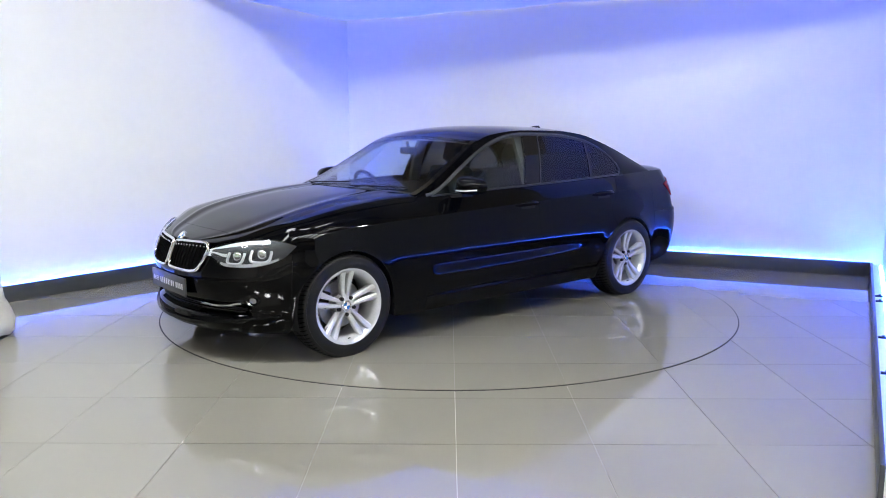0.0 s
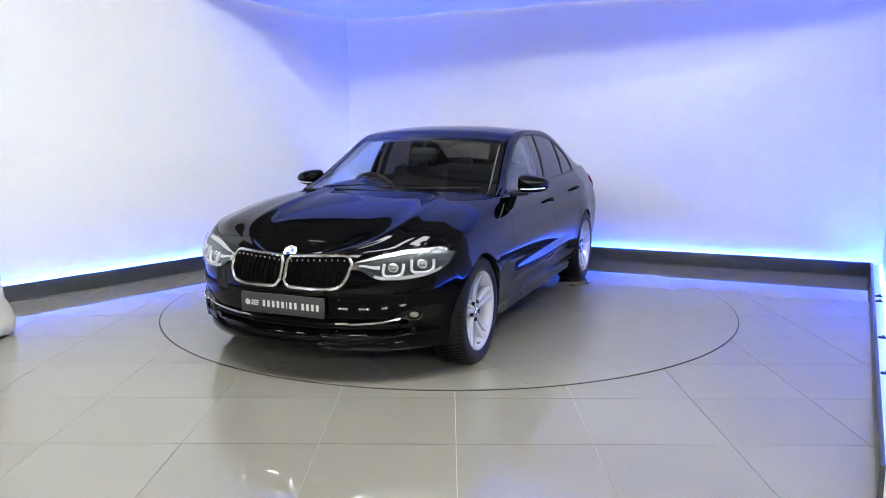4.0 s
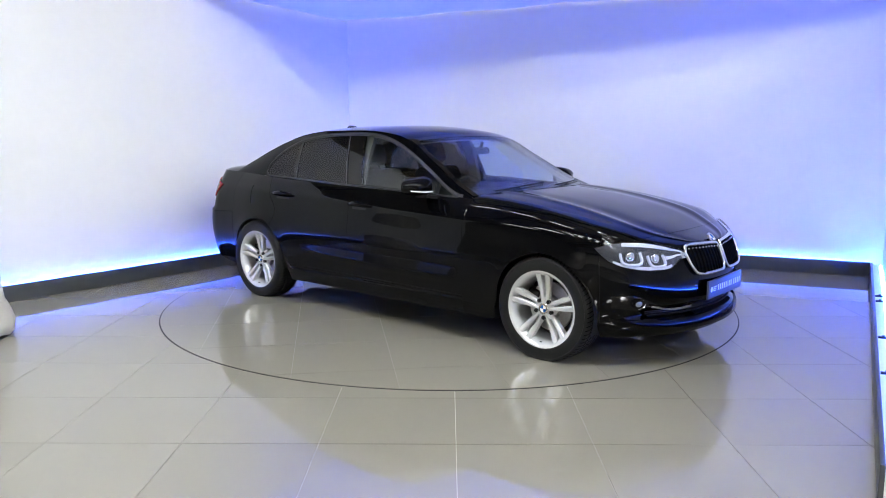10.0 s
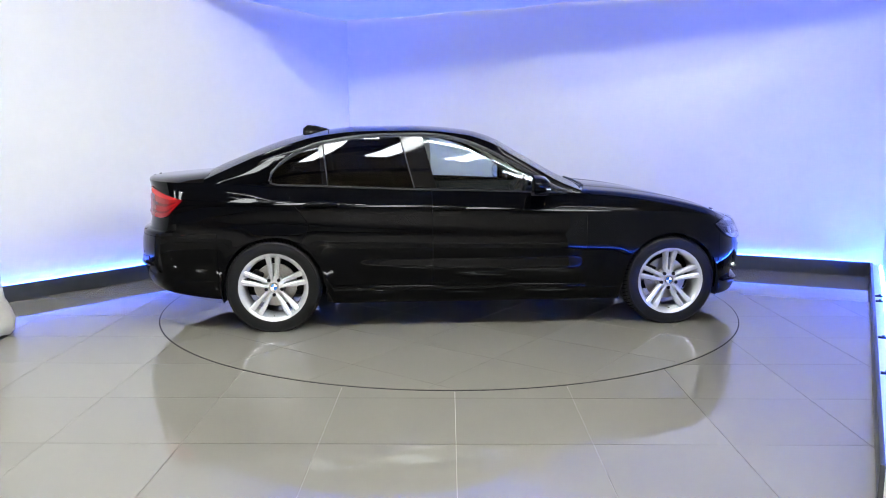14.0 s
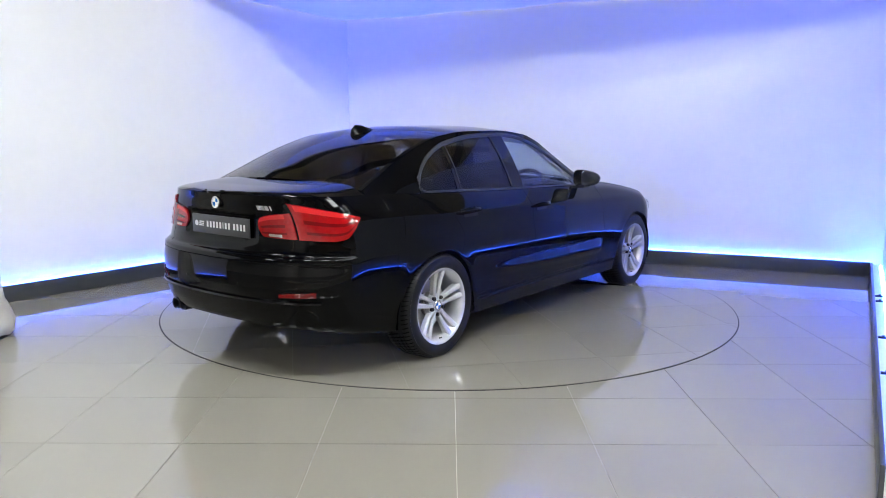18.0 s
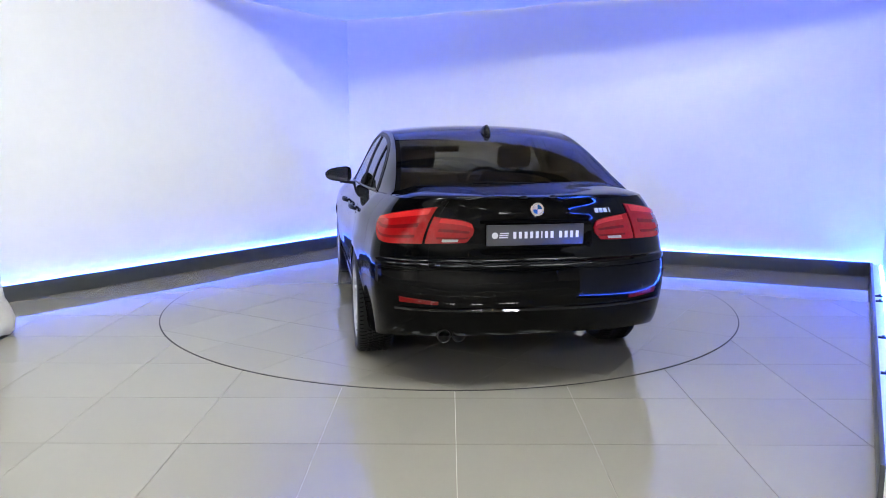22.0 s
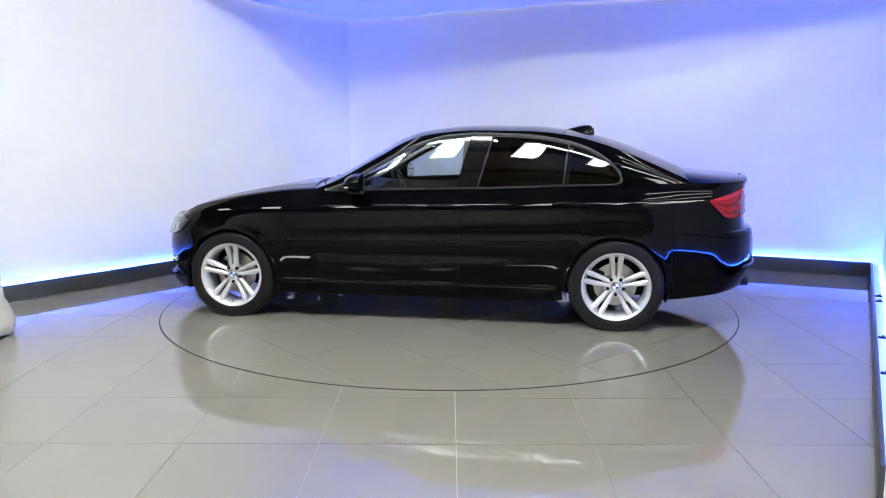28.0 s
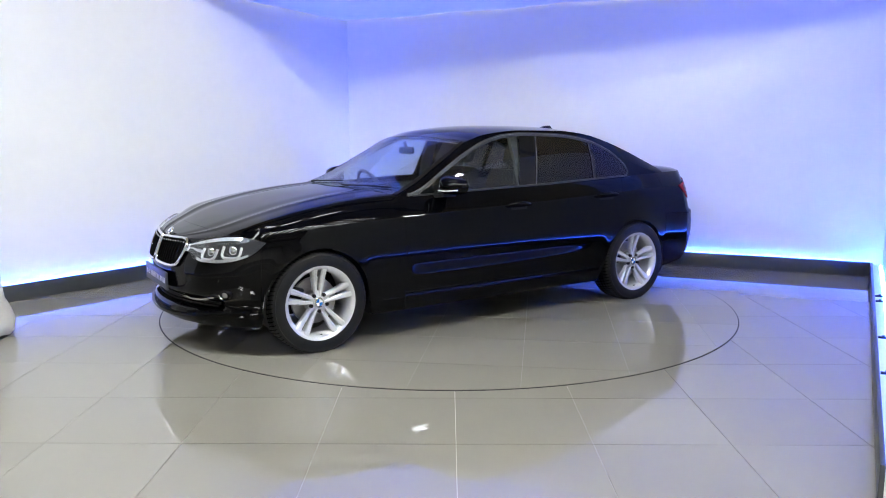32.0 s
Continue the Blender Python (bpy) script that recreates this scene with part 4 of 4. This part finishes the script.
            f = 1.0 / (abs(cx) ** 3.2 + abs(sx) ** 3.2) ** (1 / 3.2)
            yy = 0.912 + 0.113 * k * f * cx
            zz = 1.008 + 0.064 * k * f * sx - 0.028 * (yy - 0.888) / 0.1 * (0.5 if sx > 0 else -0.35)
            V.append((0.520 - d - 0.10 * (yy - 0.80) * 0.9, yy * s, zz))
    for r in range(len(rings) - 1):
        for i in range(n):
            q = (r * n + i, r * n + (i + 1) % n, (r + 1) * n + (i + 1) % n, (r + 1) * n + i)
            F.append(q if s == 1 else q[::-1])
    mirror = part("door_mirror", (V, F), PAINT, saloon, "gloss black door mirror with a bright indicator strip", sharp=60)
    last = V[-n:]
    part("mirror_glass", ([(x + 0.048 - 0.21 * (abs(y) - 0.79), y, z) for x, y, z in last], [tuple(range(n)) if s == -1 else tuple(range(n))[::-1]]), CHROME, mirror, "mirror glass", smooth=False)
    part("indicator", ribbon([(0.512 - 0.09 * (y - 0.80) - 0.6 * max(0, y - 0.95), y * s, 0.976 + 0.10 * max(0, y - 0.916)) for y in span(0.846, 1.006, 10)], 0.008, 0.006, (0, 0, 1)), WHITE, mirror, "white indicator strip")
    part("mirror_arm", slab(np.array([[(0.50 - 0.10 * i, s * (0.745 + 0.038 * j), 0.940 + 0.004 * j) for j in range(5)] for i in range(2)], float), 0.022, (0.4, 0.8 * s, 0.8)), PLASTIC, mirror)
    part("mirror_foot", slab(np.array([[(0.61 - 0.13 * i, s * (0.762 - 0.02 * j), 0.940 + 0.035 * j * (0.5 if i == 0 else 1)) for j in range(3)] for i in range(2)], float), 0.012, (0.5, 0, 0.9)), PLASTIC, mirror)

    # door handles
    for hx, hz in ((-0.185, 0.834), (-1.075, 0.862)):
        bend = 0.14 * math.exp(-((hx + 1.25) / 0.22) ** 2) * float(cubic(hz, *DOOR_BEND))
        base = hx - bend
        dish = np.zeros((5, 9, 3))
        for i in range(5):
            for j in range(9):
                dish[i, j] = skin(base + 0.075 * (j / 4 - 1), hz + 0.026 * (i / 2 - 1), 0.0015)
        dish[..., 1] *= s
        hd = part("door_handle", slab(dish, 0.003, MID), GLOSS, saloon, "black door handle")
        pts, rad = [], []
        for k in range(13):
            f = k / 12
            q = skin(base + 0.105 * (1 - 2 * f), hz + 0.006, 0.012 + 0.026 * math.sin(math.pi * f) ** 0.6)
            pts.append((q[0], q[1] * s, q[2]))
            rad.append(0.010 + 0.009 * math.sin(math.pi * f))
        part("handle_bar", tube(pts, rad, 10), PAINT, hd)

    # wheel arch linings
    for xa in (AXLE, -AXLE):
        V, F = lathe([(ARCH + 0.012, 0.60), (ARCH + 0.012, 0.872)], "y", 30, radians(-18), radians(216))
        V2, F2 = lathe([(0.02, 0.60), (ARCH + 0.012, 0.60)], "y", 30, radians(-18), radians(216))
        geo = join((V, F), (V2, F2))
        part("arch_lining", ([(x + xa, y * s, z + WHEEL_Z) for x, y, z in geo[0]], geo[1]), PLASTIC, saloon)
    # strips between and under the side windows
    part("quarter_divider", slab(sided(upper_patch(-1.064, -1.028, lambda x: 0.0, lambda x: win_v(x, 0.004), 8, 3, -0.035, -0.035) + np.array((0, 0.003, 0))), 0.014, MID), GLOSS, saloon)
    part("belt_trim", slab(sided(upper_patch(-1.43, 0.69, lambda x: -0.015, lambda x: 0.045, 3, 60) + np.array((0, 0.004, 0))), 0.01, MID), GLOSS, saloon)
    loop = [side_top(x, win_v(x, 0.006)) for x in span(0.66, -1.40, 60)] + [side_top(x, v) for x, v in ((-1.425, win_v(-1.42) * 0.75), (-1.43, win_v(-1.42) * 0.45), (-1.41, 0.05), (-1.38, 0.012))] + [side_top(x, 0.012) for x in span(-1.3, 0.66, 30)]
    part("window_bead", tube([(x, s * (y + 0.004), z) for x, y, z in loop], 0.0065, 6, True), BEAD, saloon, "satin dark metal bead round the side windows")
    for x0, lean in ((-0.425, -0.10), (-1.028, -0.035)):  # thin bright edges beside the rear pane
        pts = [side_top(x0 + lean * f, 0.02 + (win_v(x0 + lean * f) - 0.02) * f) for f in span(0, 1, 10)]
        part("pillar_bead", tube([(x, s * (y + 0.005), z) for x, y, z in pts], 0.0045, 6), BEAD, saloon)
    # dark edging of the windscreen
    part("screen_edge", slab(sided(np.array([[top_point(0.77 - 0.68 * i / 40, 0.93 + 0.055 * j / 2) for j in range(3)] for i in range(41)], float)) + np.array((0, 0, 0.001)), 0.012, MID), GLOSS, saloon)
    part("rear_screen_edge", slab(sided(np.array([[top_point(-1.02 - 0.86 * i / 40, 0.955 + 0.04 * j / 2) for j in range(3)] for i in range(41)], float)) + np.array((0, 0, 0.001)), 0.012, MID), PAINT, saloon)
    # twin exhausts hang under the left of the tail
    if s == 1:
        for yy in (0.492, 0.412):
            part("exhaust_tip", moved(lathe([(0.028, 0.12), (0.030, 0.0), (0.034, -0.004), (0.036, 0.0), (0.036, 0.12)], "x", 28), Matrix.Translation((-2.350, yy, 0.308))), EXHAUST, saloon, "dark steel exhaust tip")

# middle of the nose: lower intake, lip, plate
part("lower_grille", slab(strip(nose, span(-0.30, 0.30, 24), lambda y: 0.288, lambda y: 0.365, 0.004, 4), 0.004, MID), VOID, saloon)
for z in (0.302, 0.322, 0.342):
    part("intake_bar", ribbon([nose(y, z, 0.012) for y in span(-0.62, 0.62, 30)], 0.008, 0.010, (0.2, 0, 1)), PLASTIC, saloon)
LIP_Z = curve([0.0, 0.25, 0.45, 0.62, 0.82], [0.236, 0.240, 0.250, 0.285, 0.305])
part("front_lip", slab(strip(nose, span(-0.80, 0.80, 50), lambda y: LIP_Z(y) - 0.016, LIP_Z, 0.018, 4), 0.016, MID), PAINT, saloon)


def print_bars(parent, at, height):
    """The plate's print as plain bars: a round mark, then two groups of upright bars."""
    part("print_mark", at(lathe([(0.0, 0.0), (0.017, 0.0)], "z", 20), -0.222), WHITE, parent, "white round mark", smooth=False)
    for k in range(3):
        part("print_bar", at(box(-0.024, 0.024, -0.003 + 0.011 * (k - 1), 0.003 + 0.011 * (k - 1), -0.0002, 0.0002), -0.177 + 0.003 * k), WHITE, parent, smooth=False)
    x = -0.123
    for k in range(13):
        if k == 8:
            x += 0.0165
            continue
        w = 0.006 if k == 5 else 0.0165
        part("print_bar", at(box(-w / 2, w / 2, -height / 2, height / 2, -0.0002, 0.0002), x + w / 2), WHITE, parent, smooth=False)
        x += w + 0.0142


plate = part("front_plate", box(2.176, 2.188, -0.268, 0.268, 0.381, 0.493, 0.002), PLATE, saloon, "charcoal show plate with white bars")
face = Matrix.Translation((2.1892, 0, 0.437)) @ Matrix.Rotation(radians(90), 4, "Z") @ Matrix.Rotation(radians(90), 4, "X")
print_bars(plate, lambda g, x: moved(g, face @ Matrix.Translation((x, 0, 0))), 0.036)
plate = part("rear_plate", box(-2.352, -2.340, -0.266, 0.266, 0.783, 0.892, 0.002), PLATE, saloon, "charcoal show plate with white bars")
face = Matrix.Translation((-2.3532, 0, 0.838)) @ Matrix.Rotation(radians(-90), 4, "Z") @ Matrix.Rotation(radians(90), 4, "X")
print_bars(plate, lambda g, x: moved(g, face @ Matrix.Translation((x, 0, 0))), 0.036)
badge = new("front_badge")
badge.parent = saloon
roundel(0.041, badge, Matrix.Translation((2.086, 0, 0.716)) @ Matrix.Rotation(radians(52), 4, "Y"))
badge = new("rear_badge")
badge.parent = saloon
roundel(0.037, badge, Matrix.Translation((-2.372, 0, 0.975)) @ Matrix.Rotation(radians(-86), 4, "Y"))
mark = new("model_mark")
mark.parent = saloon
for k, w in enumerate((0.024, 0.024, 0.024, 0.006)):
    part("mark_bar", slab(strip(tail, span(-0.395 - 0.030 * k - w / 2, -0.395 - 0.030 * k + w / 2, 4), lambda y: 0.948, lambda y: 0.972, 0.004, 3), 0.004, MID), ALLOY, mark, "plain silver bar")
# boot: black strip painting the dark overhang over the plate, shut line edge, rear skirt
part("overhang_shade", slab(strip(tail, span(-0.33, 0.33, 20), lambda y: 0.902, lambda y: 0.918, 0.004, 3), 0.01, MID), VOID, saloon)
part("rear_skirt", slab(strip(tail, span(-0.72, 0.72, 40), curve([0, 0.4, 0.72], [0.335, 0.335, 0.350]), curve([0, 0.4, 0.62, 0.72], [0.455, 0.455, 0.445, 0.385]), 0.0015, 6), 0.003, MID), PAINT, saloon, "gloss black rear skirt")
part("skirt_rib", ribbon([tail(y, 0.455, 0.010) for y in span(-0.74, 0.74, 40)], 0.012, 0.012, (0.3, 0, 1)), GLOSS, saloon)
# fuel flap on the right rear quarter, parking sensors in both bumpers
flap = np.zeros((8, 8, 3))
for i in range(8):
    for j in range(8):
        flap[i, j] = skin(-1.70 + 0.19 * j / 7 + 0.02 * i / 7, 0.775 + 0.145 * i / 7, 0.0022)
part("fuel_flap", slab(flip_y(flap), 0.002, MID), PAINT, saloon)
for at, zz, ys in ((nose, 0.475, (-0.66, -0.33, 0.33, 0.66)), (tail, 0.535, (-0.62, -0.24, 0.24, 0.62))):
    for y in ys:
        c = Vector(at(y, zz, 0.001))
        n = (Vector(at(y, zz, 0.011)) - c).normalized()
        ring = lathe([(0.0, 0.0015), (0.008, 0.001), (0.0095, -0.001)], "z", 14)
        part("parking_sensor", moved(ring, Matrix.Translation(c) @ n.to_track_quat("Z", "Y").to_matrix().to_4x4()), GLOSS, saloon)
# roof fin
V, F = [], []
for k, (x, h, w) in enumerate(((-1.262, 0.002, 0.006), (-1.258, 0.060, 0.014), (-1.225, 0.076, 0.024), (-1.16, 0.056, 0.031), (-1.09, 0.024, 0.028), (-1.04, 0.002, 0.006))):
    zb = top_point(x + 0.02, 0)[2] - 0.006
    V += [(x, -w * 1.2, zb), (x, -w * 0.6, zb + h * 0.8), (x, 0, zb + h), (x, w * 0.6, zb + h * 0.8), (x, w * 1.2, zb)]
for i in range(5):
    for q in range(4):
        F.append((i * 5 + q, i * 5 + q + 1, i * 5 + 6 + q, i * 5 + 5 + q))
part("roof_fin", (V, F), PAINT, saloon, "gloss black shark fin aerial", sharp=60)
# windscreen header strip, cowl and wipers
part("header_strip", slab(np.array([[top_point(0.112 - 0.02 * i, -0.98 + 1.96 * j / 24) for j in range(25)] for i in range(3)], float) + np.array((0, 0, 0.001)), 0.01, MID), GLOSS, saloon)
part("cowl", slab(np.array([[(0.95 - 0.20 * abs(w) ** 1.7 - 0.12 * i / 2, 0.72 * w, 0.942 - 0.03 * abs(w) ** 2.2 - 0.012 * i) for w in span(-1, 1, 25)] for i in range(3)], float), 0.012, MID), PLASTIC, saloon)
for y0, y1 in ((-0.55, 0.02), (0.10, 0.62)):
    pts = []
    for k in range(9):
        f = k / 8
        y = y0 + (y1 - y0) * f
        u = y / 0.74
        q = top_point(0.75 - 0.05 * f, u)
        pts.append((q[0] + 0.006, q[1], q[2] + 0.008))
    wp = part("wiper", tube(pts, 0.005, 6), PLASTIC, saloon)
    part("wiper_arm", ribbon([(pts[0][0] + 0.05, pts[0][1], pts[0][2] - 0.02), pts[2], pts[4]], 0.014, 0.008, (1, 0, 0)), PLASTIC, wp)

# under side: floor pan, inner tub, so that no light passes through
part("floor_pan", join(box(-1.85, 1.95, -0.60, 0.60, 0.20, 0.26), box(-1.04, 1.04, -0.84, 0.84, 0.195, 0.28), box(-2.2, -1.8, -0.58, 0.58, 0.37, 0.42)), PLASTIC, saloon, smooth=False)
part("bulkhead", join(box(0.80, 0.83, -0.72, 0.72, 0.26, 0.90), box(-1.80, -1.74, -0.66, 0.66, 0.3, 1.0), box(-1.9, -1.30, -0.66, 0.66, 0.955, 0.985)), DASH, saloon, smooth=False)
part("headlining", slab(np.array([[np.array(top_point(0.07 - 1.06 * i / 14, -0.95 + 1.9 * j / 14)) - np.array((0, 0, 0.045)) for j in range(15)] for i in range(15)], float), 0.006, (0, 0, 0)), LINING, saloon, "pale grey headlining")
for s in (1, -1):
    part("door_card", join(box(-1.2, 0.86, s * 0.70 - 0.02, s * 0.70 + 0.02, 0.28, 0.93, 0.01)), DASH, saloon)
    part("inner_pillar", ribbon([(-0.355, s * 0.715, 0.93), (-0.355, s * 0.655, 1.13), (-0.36, s * 0.565, 1.33)], 0.10, 0.03, (1, 0, 0)), PILLAR, saloon)
    part("screen_pillar_trim", ribbon([tuple(np.array(top_point(x, s * 0.93)) - np.array((0.03, 0, 0.03))) for x in span(0.74, 0.10, 8)], 0.05, 0.02, (0.3, 0.9, 0)), LINING, saloon)


def seat(x, y, wide, lean, headrest=True):
    st = part("seat", join(box(x - 0.02, x + 0.50, y - wide / 2, y + wide / 2, 0.34, 0.52, 0.05)), SEAT, saloon, "dark cloth seat")
    back = moved(box(-0.07, 0.07, -wide / 2, wide / 2, 0, 0.62, 0.055), Matrix.Translation((x, y, 0.48)) @ Matrix.Rotation(radians(-lean), 4, "Y"))
    part("seat_back", back, SEAT, st)
    if headrest:
        m = Matrix.Translation((x, y, 0.48)) @ Matrix.Rotation(radians(-lean), 4, "Y")
        part("headrest", moved(box(-0.045, 0.055, -0.13, 0.13, 0.655, 0.83, 0.045), m), SEAT, st)
        for e in (-0.05, 0.05):
            part("headrest_post", moved(tube([(0, e, 0.58), (0, e, 0.68)], 0.007, 6), m), CHROME, st)


for yy in (0.37, -0.37):
    seat(-0.32, yy, 0.50, 19)
seat(-1.16, 0.0, 1.16, 24, False)
for yy in (-0.37, 0.37):
    part("rear_headrest", box(-1.50, -1.41, yy - 0.13, yy + 0.13, 0.99, 1.12, 0.04), SEAT, saloon)
# dashboard, wheel, mirror
dash = part("dashboard", slab(np.array([[(0.80 - 0.32 * i / 6, -0.72 + 1.44 * j / 20, 0.925 + 0.02 * math.sin(math.pi * i / 6) + 0.03 * math.exp(-((-0.72 + 1.44 * j / 20 + 0.37) / 0.2) ** 2) * (i > 2) - 0.012 * (i == 6)) for j in range(21)] for i in range(7)], float), 0.20, (0.6, 0, 0.3)), DASH, saloon)
part("screen", box(0.535, 0.55, -0.02, 0.20, 0.90, 0.985, 0.004), GLOSS, dash)
col = Matrix.Translation((0.36, -0.37, 0.885)) @ Matrix.Rotation(radians(-64), 4, "Y")
sw = part("steering_wheel", moved(tube([(0.185 * math.cos(2 * math.pi * k / 36), 0.185 * math.sin(2 * math.pi * k / 36), 0) for k in range(36)], 0.015, 10, True), col), DASH, saloon, "dark leather steering wheel")
part("wheel_boss", moved(join(lathe([(0.0, 0.03), (0.05, 0.025), (0.07, 0.0), (0.06, -0.03)], "z", 20), box(-0.012, 0.012, -0.18, -0.05, -0.008, 0.008), box(-0.012, 0.012, 0.05, 0.18, -0.008, 0.008), box(-0.18, -0.05, -0.015, 0.015, -0.008, 0.008)), col), DASH, sw)
rv = part("rear_view_mirror", box(0.235, 0.265, -0.105, 0.105, 1.195, 1.25, 0.014), DASH, saloon)
part("mirror_stem", tube([(0.25, 0, 1.235), (0.27, 0, 1.29)], 0.012, 8), DASH, rv)

# ---- white sheeted object at the booth's edge ----
V, F = [], []
n = 60
prof = [(0.0, 0.30), (0.035, 0.335), (0.10, 0.345), (0.17, 0.325), (0.24, 0.29), (0.34, 0.275), (0.5, 0.265), (0.66, 0.25), (0.78, 0.20), (0.84, 0.0)]
for z, r in prof:
    for k in range(n):
        a = 2 * math.pi * k / n
        f = 1 + 0.03 * math.sin(7 * a + 3 * z) + 0.02 * math.sin(13 * a - 5 * z)
        V.append((r * f * math.cos(a), r * f * math.sin(a), z + (0.01 * math.sin(5 * a) if 0 < z < 0.7 else 0)))
for i in range(len(prof) - 1):
    for k in range(n):
        F.append((i * n + k, i * n + (k + 1) % n, (i + 1) * n + (k + 1) % n, (i + 1) * n + k))
cover = thing("dust_sheet", "white dust sheet draped to the floor over a low object", "dust sheet")
part("drape", (V, F), SHEET, cover)
part("hem", tube([(0.31 * math.cos(2 * math.pi * k / 40), 0.31 * math.sin(2 * math.pi * k / 40), 0.012) for k in range(40)], 0.012, 6, True), PLASTIC, cover, "dark hem")
cover.matrix_basis = pose(-3.31, -1.20, 0)

# cable clips along the side ledge
side_m = Matrix.Translation((RIGHT.x, RIGHT.y, 0)) @ Matrix.Rotation(math.atan2(SIDE_DIR.y, SIDE_DIR.x), 4, "Z")
for d in (1.55, 1.75, 2.9, 3.7):
    clip = thing("cable_clip", "small dark clip on the white ledge", "clip", "ledge clips")
    part("clip_body", box(-0.03, 0.03, -0.012, 0.012, 0, 0.012, 0.003), PLASTIC, clip)
    part("clip_tab", box(-0.008, 0.008, -0.012, 0.012, 0.012, 0.02, 0.002), PLASTIC, clip)
    clip.matrix_basis = side_m @ pose(d, 0.055, 0.1115, 0, 0, 90)


def motions():
    rows = []
    for t, a in MOVES:
        q = Matrix.Rotation(radians(a), 4, "Z") @ OFF
        rows.append((t, pose(q.x, q.y, 0.004, 0, 0, a)))
    walk(saloon, rows)
    walk(turntable, [(t, pose(0, 0, 0, 0, 0, a)) for t, a in MOVES])


motions()
